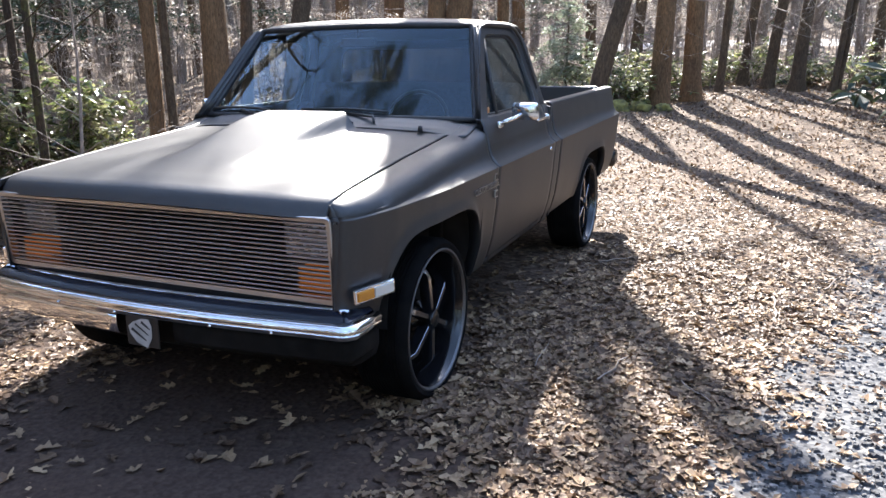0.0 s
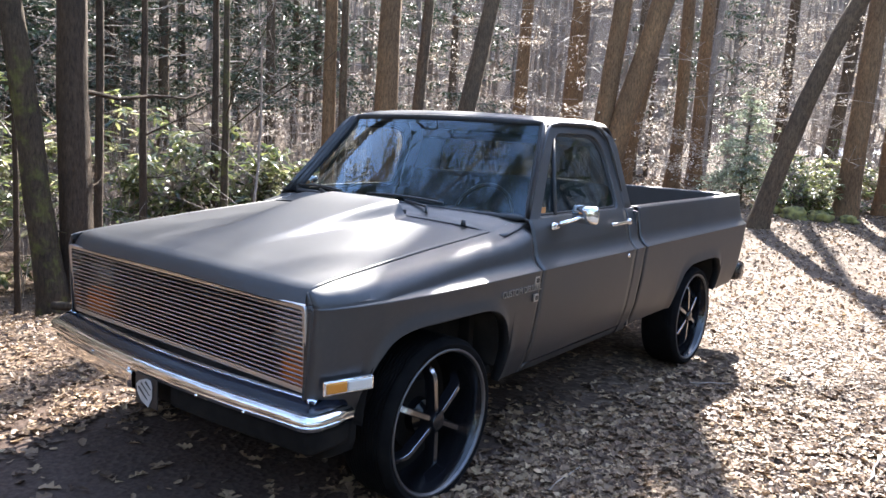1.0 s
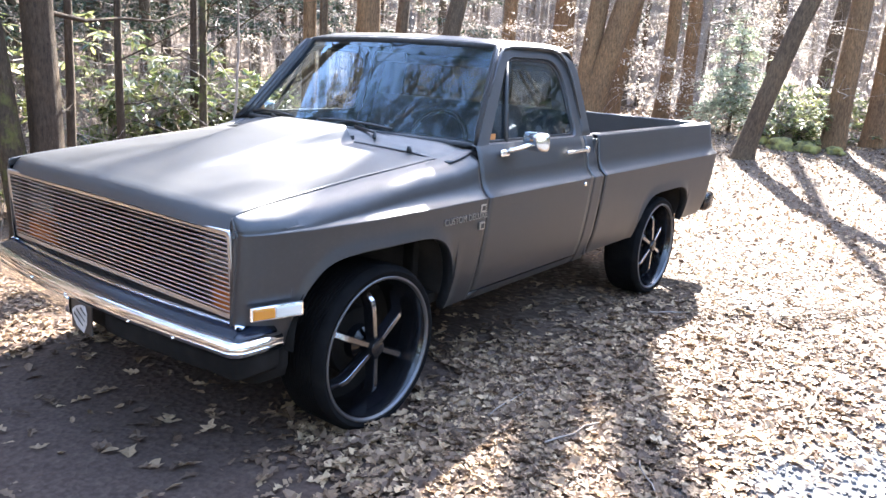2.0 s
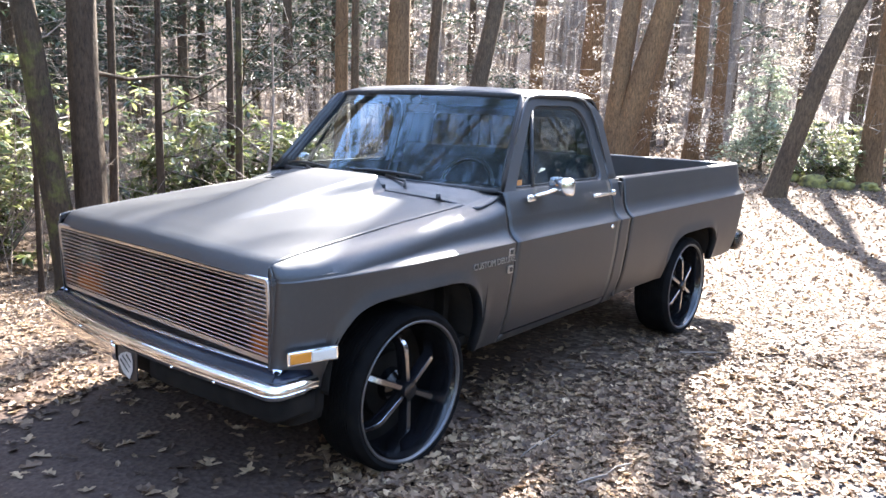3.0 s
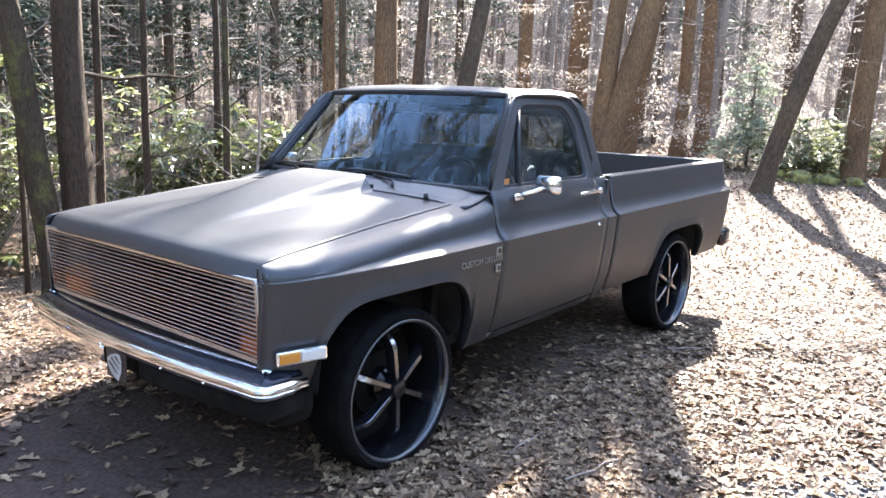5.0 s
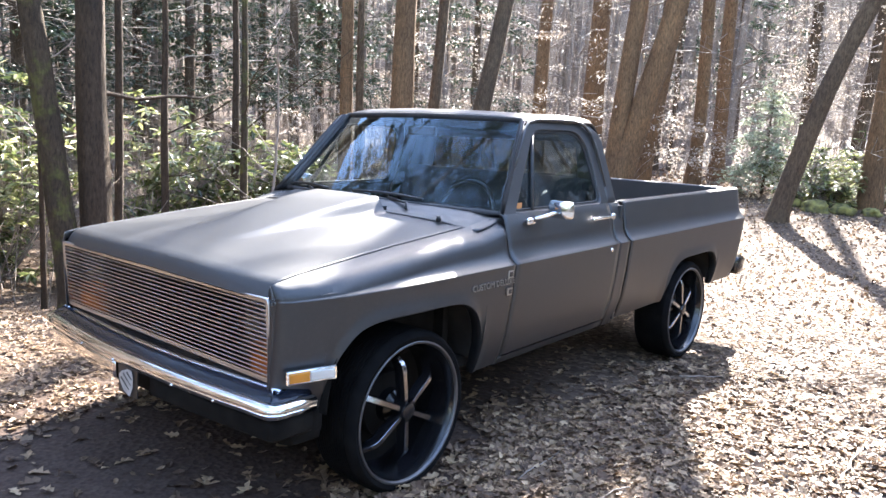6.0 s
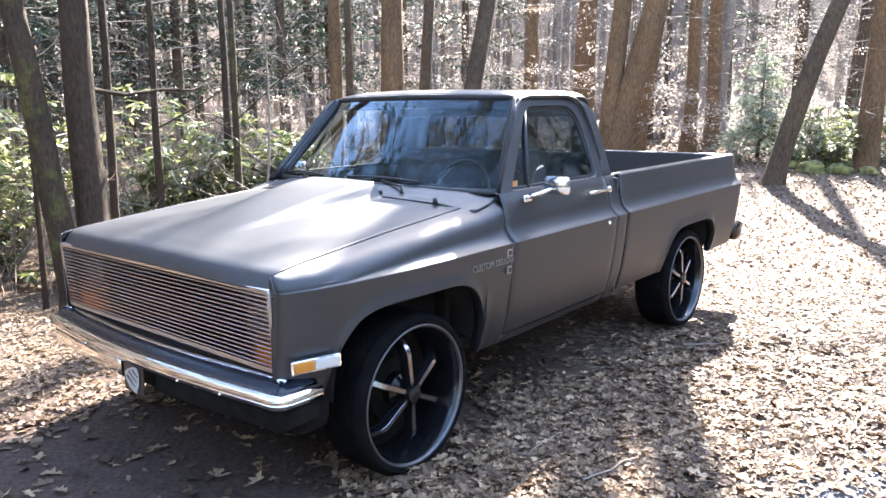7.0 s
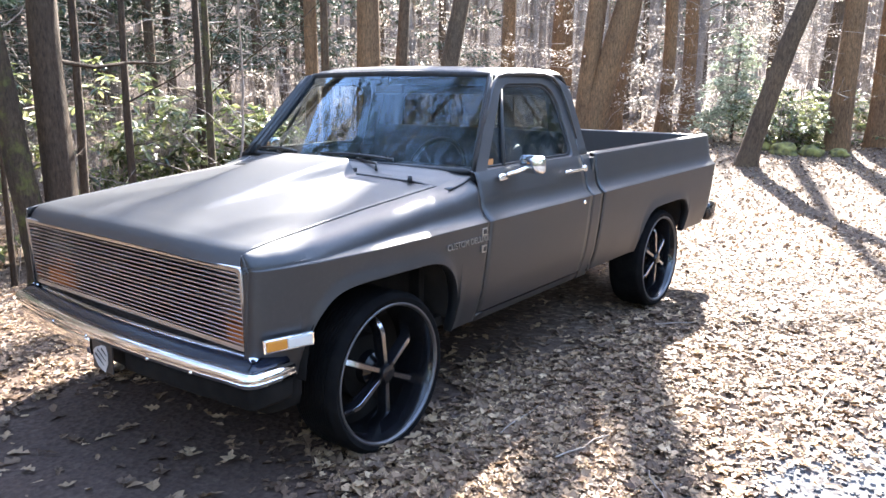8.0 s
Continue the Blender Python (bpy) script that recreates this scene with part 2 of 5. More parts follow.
BARK_MOSS = make_bark("mossy_bark", (0.02, 0.015, 0.011), (0.075, 0.056, 0.037), 0.4)
TWIG = make_plain("twig_bark", (0.1, 0.075, 0.06), (0.3, 0.25, 0.21), 5, 0.8)
LITTER = make_leaf("dry_oak_leaf", [(0.0, (0.06, 0.036, 0.024)), (0.25, (0.115, 0.072, 0.046)), (0.55, (0.185, 0.12, 0.075)), (0.82, (0.29, 0.195, 0.115)), (1.0, (0.5, 0.36, 0.22))], 0.52, 0.2, 0.3)
# the palest stops put white sun glints into the green leaves' colour
RHODO = make_leaf("evergreen_leaf", [(0.0, (0.045, 0.062, 0.026)), (0.4, (0.11, 0.135, 0.05)), (0.75, (0.24, 0.25, 0.1)), (1.0, (0.5, 0.48, 0.3))], 0.27, 0.5, 1.0)
BEECH = make_leaf("dry_beech_leaf", [(0.0, (0.22, 0.15, 0.1)), (0.4, (0.4, 0.32, 0.24)), (1.0, (0.62, 0.56, 0.47))], 0.45, 0.35)
NEEDLE = make_leaf("hemlock_needles", [(0.0, (0.018, 0.032, 0.018)), (0.6, (0.04, 0.062, 0.034)), (1.0, (0.08, 0.1, 0.055))], 0.5, 0.2)
# much paler copy of NEEDLE: sunlight and highlights are put into the colour
NEEDLE_SUN = make_leaf("sunlit_hemlock_needles", [(0.0, (0.14, 0.18, 0.11)), (0.6, (0.3, 0.34, 0.23)), (1.0, (0.5, 0.53, 0.4))], 0.32, 0.5, 0.9)
GROUND = make_ground()
ROAD = make_plain("pale_gravel", (0.3, 0.28, 0.25), (0.5, 0.47, 0.43), 6, 0.9, 0.0, 0.02)
ROCK = make_plain("mossy_stone", (0.03, 0.028, 0.016), (0.26, 0.23, 0.06), 9, 0.9, 0.0, 0.04)


# ---------------------------------------------------------------- building helpers
RAKE = 0.0227                                   # the body sits nose-down by this slope


def mesh(name, verts, faces, material, smooth=True):
    me = bpy.data.meshes.new(name)
    me.from_pydata([tuple(v) for v in verts], [], [tuple(f) for f in faces])
    me.materials.append(material)
    if smooth:
        me.polygons.foreach_set("use_smooth", [True] * len(me.polygons))
    me.update()
    return me


def big_mesh(name, verts, quads, material, smooth=True):
    """A mesh from a numpy array of vertices and one of quads."""
    me = bpy.data.meshes.new(name)
    me.vertices.add(len(verts))
    me.vertices.foreach_set("co", np.asarray(verts, np.float32).ravel())
    me.loops.add(quads.size)
    me.loops.foreach_set("vertex_index", quads.astype(np.int32).ravel())
    me.polygons.add(len(quads))
    me.polygons.foreach_set("loop_start", np.arange(0, quads.size, 4, dtype=np.int32))
    me.polygons.foreach_set("use_smooth", np.full(len(quads), smooth))
    me.materials.append(material)
    me.update(calc_edges=True)
    me.validate()
    return me


def child(name, me, parent, label=""):
    ob = new(name, me)
    ob.parent = parent
    return tagged(ob, label) if label else ob


def part(name, bm, material, parent, label="", smooth=False):
    me = bpy.data.meshes.new(name)
    bm.to_mesh(me)
    bm.free()
    me.materials.append(material)
    if smooth:
        me.polygons.foreach_set("use_smooth", [True] * len(me.polygons))
    return child(name, me, parent, label)


def thing(name, label, category, group="", kind="", at=(0, 0, 0)):
    ob = new(name)
    ob.location = at
    ob.empty_display_size = 0.2
    return tagged(ob, label, category, group, kind)


def raked(p):
    return (p[0], p[1], p[2] + RAKE * p[1])


def sheet(name, rows, material, parent, facing, label="", rake=True, close=False, thick=0.0, sharp=35, two_way=False):
    """A panel lofted through rows of points; facing: the way its front looks."""
    n = len(rows[0])
    bm = bmesh.new()
    vs = [[bm.verts.new(raked(p) if rake else p) for p in row] for row in rows]
    for a, b in zip(vs, vs[1:]):
        for i in range(n if close else n - 1):
            j = (i + 1) % n
            quad = []
            for v in (a[i], a[j], b[j], b[i]):
                if all((v.co - u.co).length > 1e-6 for u in quad):
                    quad.append(v)
            if len(quad) > 2:
                try:
                    bm.faces.new(quad)
                except ValueError:
                    pass
    bm.normal_update()
    if callable(facing):
        lean = sum(f.normal.dot(Vector(facing(f.calc_center_median()))) * f.calc_area() for f in bm.faces)
    else:
        lean = sum(f.normal.dot(Vector(facing)) * f.calc_area() for f in bm.faces)
    if lean < 0:
        bmesh.ops.reverse_faces(bm, faces=bm.faces)
    for f in bm.faces:
        f.smooth = True
    bm.normal_update()
    for e in bm.edges:
        if len(e.link_faces) == 2 and e.calc_face_angle(0) > radians(sharp):
            e.smooth = False
    ob = part(name, bm, material, parent, label)
    if thick:
        mod = ob.modifiers.new("thickness", 'SOLIDIFY')
        mod.thickness, mod.offset, mod.use_even_offset = thick, -1, False
    return ob


def box(bm, lo, hi, bev=0.0, rake=True, seg=2):
    """Adds a bevelled block to bm."""
    r = bmesh.ops.create_cube(bm, size=1.0)
    c = [(a + b) / 2 for a, b in zip(lo, hi)]
    s = [b - a for a, b in zip(lo, hi)]
    for v in r["verts"]:
        v.co = Vector((c[0] + v.co.x * s[0], c[1] + v.co.y * s[1], c[2] + v.co.z * s[2]))
    made = r["verts"]
    if bev:
        edges = list({e for v in made for e in v.link_edges})
        r2 = bmesh.ops.bevel(bm, geom=edges, offset=bev, segments=seg, affect='EDGES', profile=0.5)
        made = list({v for v in r2["verts"]} | {v for v in made if v.is_valid})
    if rake:
        for v in made:
            v.co = Vector(raked(v.co))
    return made


def block(name, lo, hi, material, parent, bev=0.006, label="", rake=True):
    bm = bmesh.new()
    box(bm, lo, hi, bev, rake)
    return part(name, bm, material, parent, label)


def tube_arrays(path, radii, sides=8, cap=True):
    """Vertices and quads of a tube along a path."""
    p = np.asarray(path, float)
    r = np.broadcast_to(np.asarray(radii, float), (len(p),))
    d = np.gradient(p, axis=0)
    d /= np.linalg.norm(d, axis=1)[:, None] + 1e-9
    ref = np.array([0.0, 0.0, 1.0]) if abs(d[:, 2]).mean() < 0.8 else np.array([1.0, 0.0, 0.0])
    u = np.cross(d, ref)
    u /= np.linalg.norm(u, axis=1)[:, None] + 1e-9
    w = np.cross(d, u)
    a = np.linspace(0, 2 * np.pi, sides, endpoint=False)
    v = p[:, None] + r[:, None, None] * (np.cos(a)[None, :, None] * u[:, None] + np.sin(a)[None, :, None] * w[:, None])
    i, j = np.meshgrid(np.arange(len(p) - 1), np.arange(sides), indexing="ij")
    k = (j + 1) % sides
    q = np.stack([i * sides + j, i * sides + k, (i + 1) * sides + k, (i + 1) * sides + j], -1).reshape(-1, 4)
    return v.reshape(-1, 3), q


class Heap:
    """Collects arrays of vertices and quads into one mesh."""

    def __init__(self):
        self.v, self.q, self.n = [], [], 0

    def add(self, v, q):
        self.v.append(np.asarray(v, np.float32))
        self.q.append(np.asarray(q) + self.n)
        self.n += len(v)

    def tube(self, path, radii, sides=6):
        self.add(*tube_arrays(path, radii, sides))

    def mesh(self, name, material, smooth=True):
        return big_mesh(name, np.concatenate(self.v), np.concatenate(self.q), material, smooth)


def tube(name, path, radii, material, parent, sides=10, label=""):
    v, q = tube_arrays(path, radii, sides)
    faces = [tuple(f) for f in q] + [tuple(range(sides))[::-1], tuple(range(len(v) - sides, len(v)))]
    return child(name, mesh(name, v, faces, material), parent, label)


def lathe(name, profile, material, parent, axis_x=1, sides=64, label="", sharp=40):
    """A ring turned about the x axis from (radius, depth) pairs."""
    rows = [[(d * axis_x, math.cos(a) * r, math.sin(a) * r) for r, d in profile]
            for a in np.linspace(0, 2 * math.pi, sides + 1)]
    bm = bmesh.new()
    vs = [[bm.verts.new(p) for p in row] for row in rows[:-1]]
    for i in range(sides):
        a, b = vs[i], vs[(i + 1) % sides]
        for j in range(len(profile) - 1):
            bm.faces.new((a[j], a[j + 1], b[j + 1], b[j]))
    bmesh.ops.remove_doubles(bm, verts=bm.verts, dist=1e-5)
    bmesh.ops.recalc_face_normals(bm, faces=bm.faces)
    for f in bm.faces:
        f.smooth = True
    bm.normal_update()
    for e in bm.edges:
        if len(e.link_faces) == 2 and e.calc_face_angle(0) > radians(sharp):
            e.smooth = False
    return part(name, bm, material, parent, label)


def round_loop(corners, radius, seg=5):
    """A loop of 2D points with rounded corners; radius: one, or one for each corner."""
    out, n = [], len(corners)
    for i, c in enumerate(corners):
        r = radius[i] if isinstance(radius, (list, tuple)) else radius
        p, a, b = Vector(c), Vector(corners[i - 1]), Vector(corners[(i + 1) % n])
        u, w = (a - p).normalized(), (b - p).normalized()
        s, e = p + u * r, p + w * r
        for k in range(seg + 1):
            f = k / seg
            out.append((s * (1 - f) ** 2 + p * 2 * f * (1 - f) + e * f * f)[:])
    return out


def smooth_step(a, b, x):
    f = min(1.0, max(0.0, (x - a) / (b - a)))
    return f * f * (3 - 2 * f)


def interp(x, table):
    return float(np.interp(x, [a for a, _ in table], [b for _, b in table]))


# ---------------------------------------------------------------- ground
def ground_z(x, y):
    """Height of the ground: level where the truck stands, rising behind it to a wooded hillside."""
    x, y = np.asarray(x, float), np.asarray(y, float)
    up = np.interp(y, [5.5, 7.0, 8.2, 10.0, 11.6, 13.5, 16.0, 20.0, 26.0, 40.0, 60.0, 700.0], [0.0, 0.015, 0.085, 0.28, 0.44, 0.56, 0.70, 0.93, 1.33, 2.4, 4.0, 40.0])
    side = np.maximum(-x - 14.0, 0)
    # the bank falls to a hollow on the far side of the truck, in front of the shrubs
    hollow = np.interp(-x, [2.3, 2.9, 6.0, 8.0, 10.5, 12.5, 16.0, 22.0], [0.0, -0.08, -0.74, -1.3, -1.75, -1.85, -1.3, 0.0])
    up = up + hollow * np.interp(y, [-16.0, -9.0, 6.0, 13.0], [0.0, 1.0, 1.0, 0.0])
    up = up * (1 - 0.35 * np.clip(side / 10, 0, 1)) + 0.05 * side * side / (side + 2)
    far = np.maximum(np.hypot(np.minimum(x, 0) * 0.9, np.maximum(y, 0)) - 44, 0)
    up = up + 0.75 * far * far / (far + 14)
    near = np.clip(np.hypot(x - 0.5, y - 1.2) / 7 - 0.3, 0, 1)
    lump = (np.sin(x * 1.7 + 0.6 * np.sin(y * 1.1)) * np.sin(y * 1.3 + 0.4) * 0.035 + np.sin(x * 0.43 + 1) * np.sin(y * 0.37) * 0.10)
    fine = np.sin(x * 5.1 + np.sin(y * 3.3)) * np.sin(y * 4.7 + np.sin(x * 2.9)) * 0.008
    return up + lump * near + fine


def build_ground():
    t = np.linspace(-1, 1, 261)
    warp = 14 * t + 620 * np.sign(t) * np.abs(t) ** 7
    gx, gy = np.meshgrid(warp + 0.5, warp + 3.0, indexing="ij")
    v = np.stack([gx, gy, ground_z(gx, gy)], -1).reshape(-1, 3)
    n = len(t)
    i, j = np.meshgrid(np.arange(n - 1), np.arange(n - 1), indexing="ij")
    q = np.stack([i * n + j, (i + 1) * n + j, (i + 1) * n + j + 1, i * n + j + 1], -1).reshape(-1, 4)
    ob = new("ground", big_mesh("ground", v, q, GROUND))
    tagged(ob, "forest floor of brown leaf litter beside grey gravel", "ground", kind="structure")
    # a pale lane that crosses the slope behind the trees
    xs = np.linspace(-6, 60, 60)
    rows = []
    for k, x in enumerate(xs):
        y0 = 37 - 0.10 * x + 0.9 * math.sin(x * 0.16)
        rows.append([(x, y0 + d, float(ground_z(x, y0 + d)) + 0.06 + (0.05 if 0 < i < 4 else -0.1)) for i, d in enumerate((0, 0.3, 2.2, 4.1, 4.4))])
    v = [p for r in rows for p in r]
    f = [(k * 5 + i, (k + 1) * 5 + i, (k + 1) * 5 + i + 1, k * 5 + i + 1) for k in range(len(rows) - 1) for i in range(4)]
    tagged(new("road", mesh("road", v, f, ROAD)), "pale sunlit gravel lane behind the trees", "road", kind="structure")


build_ground()


# ---------------------------------------------------------------- fallen leaves
def leaf_quads(pos, yaw, tilt, roll, length, width, curl, rng):
    """Folded leaves: two strips along a midrib, bent over their length."""
    n = len(pos)
    us = np.array([0.0, 0.5, 1.0])
    prof = np.array([0.35, 1.0, 0.25])
    local = np.zeros((n, 9, 3))
    k = 0
    for a, w in zip(us, prof):
        for s in (-1, 0, 1):
            local[:, k, 0] = (a - 0.5) * length
            local[:, k, 1] = s * 0.5 * w * width
            local[:, k, 2] = curl * length * (4 * (a - 0.5) ** 2) + abs(s) * w * width * 0.18 * np.sign(curl + 0.05)
            k += 1
    cy, sy, ct, st, cr, sr = np.cos(yaw), np.sin(yaw), np.cos(tilt), np.sin(tilt), np.cos(roll), np.sin(roll)
    x, y, z = local[..., 0], local[..., 1], local[..., 2]
    y, z = y * cr[:, None] - z * sr[:, None], y * sr[:, None] + z * cr[:, None]
    x, z = x * ct[:, None] + z * st[:, None], -x * st[:, None] + z * ct[:, None]
    x, y = x * cy[:, None] - y * sy[:, None], x * sy[:, None] + y * cy[:, None]
    v = np.stack([x, y, z], -1) + pos[:, None]
    q = np.array([[0, 3, 4, 1], [1, 4, 5, 2], [3, 6, 7, 4], [4, 7, 8, 5]])
    q = (q[None] + (np.arange(n) * 9)[:, None, None]).reshape(-1, 4)
    return v.reshape(-1, 3), q


def oak_leaves(pos, yaw, tilt, roll, length, width, curl, rng):
    """Lobed, bent oak leaves for the ground close to the camera."""
    n = len(pos)
    us = np.array([0.0, 0.16, 0.34, 0.48, 0.66, 0.80, 1.0])
    prof = np.array([0.06, 0.5, 0.28, 0.95, 0.5, 0.8, 0.1])
    local = np.zeros((n, 21, 3))
    k = 0
    for a, w in zip(us, prof):
        for s in (-1, 0, 1):
            local[:, k, 0] = (a - 0.5 + 0.05 * s * s) * length
            local[:, k, 1] = s * 0.5 * w * width * rng.uniform(0.75, 1.25, n)
            local[:, k, 2] = curl * length * (4 * (a - 0.5) ** 2) + abs(s) * w * width * rng.uniform(0.05, 0.32, n)
            k += 1
    cy, sy, ct, st, cr, sr = np.cos(yaw), np.sin(yaw), np.cos(tilt), np.sin(tilt), np.cos(roll), np.sin(roll)
    x, y, z = local[..., 0], local[..., 1], local[..., 2]
    y, z = y * cr[:, None] - z * sr[:, None], y * sr[:, None] + z * cr[:, None]
    x, z = x * ct[:, None] + z * st[:, None], -x * st[:, None] + z * ct[:, None]
    x, y = x * cy[:, None] - y * sy[:, None], x * sy[:, None] + y * cy[:, None]
    v = np.stack([x, y, z], -1) + pos[:, None]
    q = np.array([[3 * i + j, 3 * i + 3 + j, 3 * i + 4 + j, 3 * i + 1 + j] for i in range(6) for j in (0, 1)])
    return v.reshape(-1, 3), (q[None] + (np.arange(n) * 21)[:, None, None]).reshape(-1, 4)


def small_leaves(pos, yaw, tilt, roll, length, width, curl, rng):
    """Plainer folded leaves for the middle distance."""
    n = len(pos)
    off = rng.uniform(-0.15, 0.15, n)
    x = np.stack([-0.5 * length, off * length, 0.5 * length, off * length, off * length], -1)
    y = np.stack([0 * width, 0.5 * width, 0 * width, 0 * width, -0.5 * width], -1)
    lift = (0.08 + np.abs(curl) * 0.5) * length
    z = np.stack([0 * lift, lift, 0.6 * lift * np.sign(curl), 0 * lift, lift], -1)
    cy, sy, ct, st, cr, sr = np.cos(yaw), np.sin(yaw), np.cos(tilt), np.sin(tilt), np.cos(roll), np.sin(roll)
    y, z = y * cr[:, None] - z * sr[:, None], y * sr[:, None] + z * cr[:, None]
    x, z = x * ct[:, None] + z * st[:, None], -x * st[:, None] + z * ct[:, None]
    x, y = x * cy[:, None] - y * sy[:, None], x * sy[:, None] + y * cy[:, None]
    v = np.stack([x, y, z], -1) + pos[:, None]
    q = np.array([[0, 3, 2, 1], [0, 4, 2, 3]])
    return v.reshape(-1, 3), (q[None] + (np.arange(n) * 5)[:, None, None]).reshape(-1, 4)


def build_litter():
    rng = np.random.default_rng(5)
    heap = Heap()
    n = 225000
    r = 22 * rng.random(n) ** 1.15
    a = rng.random(n) * 2 * np.pi
    x, y = 1.2 + r * np.cos(a), 0.6 + r * np.sin(a)
    keep = (y > -5.0) & (x < 12) & (x > -14) & ~((r > 9) & (y < 0.5 * x - 3))
    drive = np.clip((x - 2.03 - 0.27 * y + 0.16 * np.sin(3.1 * y + 1.7 * np.sin(2.3 * x))) * 1.9 + 0.3, 0, 1)
    keep &= rng.random(n) > drive * 0.915
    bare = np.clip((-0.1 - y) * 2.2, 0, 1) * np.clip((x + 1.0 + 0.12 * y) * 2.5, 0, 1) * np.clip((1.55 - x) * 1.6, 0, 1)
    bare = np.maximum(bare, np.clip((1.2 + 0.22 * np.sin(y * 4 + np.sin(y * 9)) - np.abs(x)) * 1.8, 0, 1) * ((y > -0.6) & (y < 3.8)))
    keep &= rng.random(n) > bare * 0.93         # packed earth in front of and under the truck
    wheel_spot = (np.abs(np.abs(x) - 0.82) < 0.12) & ((np.abs(y) < 0.13) | (np.abs(y - 2.985) < 0.13))
    keep &= ~wheel_spot
    x, y = x[keep], y[keep]
    n = len(x)
    length = rng.uniform(0.028, 0.07, n) * np.clip(np.hypot(x - 1, y) / 10, 1, 1.9)
    pos = np.stack([x, y, ground_z(x, y) + 0.005 + 0.014 * rng.random(n) ** 2], -1)
    near = np.hypot(x - 1.6, y + 0.2) < 3.4
    thin = rng.random(n)
    length[near] *= np.where(thin[near] < 0.5, 1.45, 0.9)
    yaw, tilt, roll = rng.random(n) * 6.28, rng.normal(0, 0.17, n), rng.normal(0, 0.18, n)
    rough = 1 + 2.0 * np.clip((np.hypot(x - 1.6, y + 0.2) - 3.5) / 4, 0, 1)
    tilt, roll = tilt * rough, roll * rough
    width, curl = length * rng.uniform(0.45, 0.8, n), rng.uniform(-0.1, 0.17, n)
    for some, make in ((near & (thin < 0.5), oak_leaves), (near & (thin >= 0.5) & (thin < 0.8), leaf_quads), (~near, small_leaves)):
        v, q = make(pos[some], yaw[some], tilt[some], roll[some], length[some], width[some], curl[some], rng)
        heap.add(v, q)
    # broken bits of leaf between them, close to the drive
    n = 62000
    r, a = 4.6 * rng.random(n) ** 0.6, rng.random(n) * 6.283
    x, y = 1.7 + r * np.cos(a), 0.6 + r * np.sin(a)
    k = (rng.random(n) > np.clip((x - 2.03 - 0.27 * y) * 1.8 + 0.3, 0, 1) * 0.9) & ~((np.abs(x) < 0.75 + 0.3 * rng.random(n)) & (y > -1.2) & (y < 3.6)) & (rng.random(n) > np.clip((-0.1 - y) * 2.2, 0, 1) * np.clip((x + 1.0) * 2.5, 0, 1) * np.clip((1.55 - x) * 1.6, 0, 1) * 0.8)
    x, y = x[k], y[k]
    n = len(x)
    length = rng.uniform(0.01, 0.032, n)
    heap.add(*small_leaves(np.stack([x, y, ground_z(x, y) + 0.008 + 0.016 * rng.random(n)], -1), rng.random(n) * 6.28, rng.normal(0, 0.3, n), rng.normal(0, 0.3, n), length, length * rng.uniform(0.4, 0.9, n), rng.uniform(-0.2, 0.3, n), rng))
    tagged(new("fallen_leaves", heap.mesh("fallen_leaves", LITTER, False)), "thick carpet of dry brown oak leaves on the ground", "leaves", kind="stuff")
    # small fallen twigs and sticks
    sticks = Heap()
    for k in range(150):
        x, y, a, ln = rng.uniform(-6, 6), rng.uniform(-2.5, 13), rng.random() * 6.28, rng.uniform(0.12, 0.5)
        if abs(x) < 1.1 and -0.9 < y < 4.2 or y < 0.3 and -2.0 < x < 2.6:
            continue
        f = np.linspace(-0.5, 0.5, 5) * ln
        px, py = x + f * math.cos(a) + rng.normal(0, 0.008, 5), y + f * math.sin(a) + rng.normal(0, 0.008, 5)
        sticks.tube(np.stack([px, py, ground_z(px, py) + 0.03], -1), rng.uniform(0.003, 0.007) * np.array([1, 0.95, 0.9, 0.8, 0.5]), 5)
    tagged(new("fallen_twigs", sticks.mesh("fallen_twigs", TWIG)), "small dry twigs lying among the leaves", "twigs", kind="stuff")
    # loose stones of the drive
    n = 24000
    x = 1.9 + 4.6 * rng.random(n) ** 1.6
    y = rng.uniform(-2.5, 6, n)
    k = rng.random(n) < np.clip((x - 2.03 - 0.27 * y) * 1.3 + 0.3, 0, 1)
    x, y = x[k], y[k]
    n = len(x)
    s = rng.uniform(0.005, 0.014, n)
    corner = np.array([[-1, -1, -0.6], [1, -0.8, -0.6], [0.9, 1, -0.6], [-0.8, 0.9, -0.6], [-0.6, -0.6, 0.6], [0.7, -0.5, 0.5], [0.5, 0.7, 0.6], [-0.6, 0.5, 0.5]])
    ang = rng.random(n) * 6.28
    cv = corner[None] * (s[:, None, None] * rng.uniform(0.7, 1.3, (n, 1, 3)))
    rx = cv[..., 0] * np.cos(ang)[:, None] - cv[..., 1] * np.sin(ang)[:, None]
    ry = cv[..., 0] * np.sin(ang)[:, None] + cv[..., 1] * np.cos(ang)[:, None]
    v = np.stack([rx, ry, cv[..., 2]], -1) + np.stack([x, y, ground_z(x, y) + s * 0.3], -1)[:, None]
    f = np.array([[4, 5, 6, 7], [0, 1, 5, 4], [1, 2, 6, 5], [2, 3, 7, 6], [3, 0, 4, 7]])
    q = (f[None] + (np.arange(n) * 8)[:, None, None]).reshape(-1, 4)
    tagged(new("gravel", big_mesh("gravel", v.reshape(-1, 3), q, make_leaf("gravel_stone", [(0, (0.05, 0.05, 0.053)), (0.6, (0.11, 0.11, 0.112)), (1, (0.24, 0.235, 0.23))], 0.9, 0, 0.12), False)),
           "loose grey gravel stones of the drive", "gravel", kind="stuff")


build_litter()


# ---------------------------------------------------------------- the pickup truck
WHEELBASE = 2.985
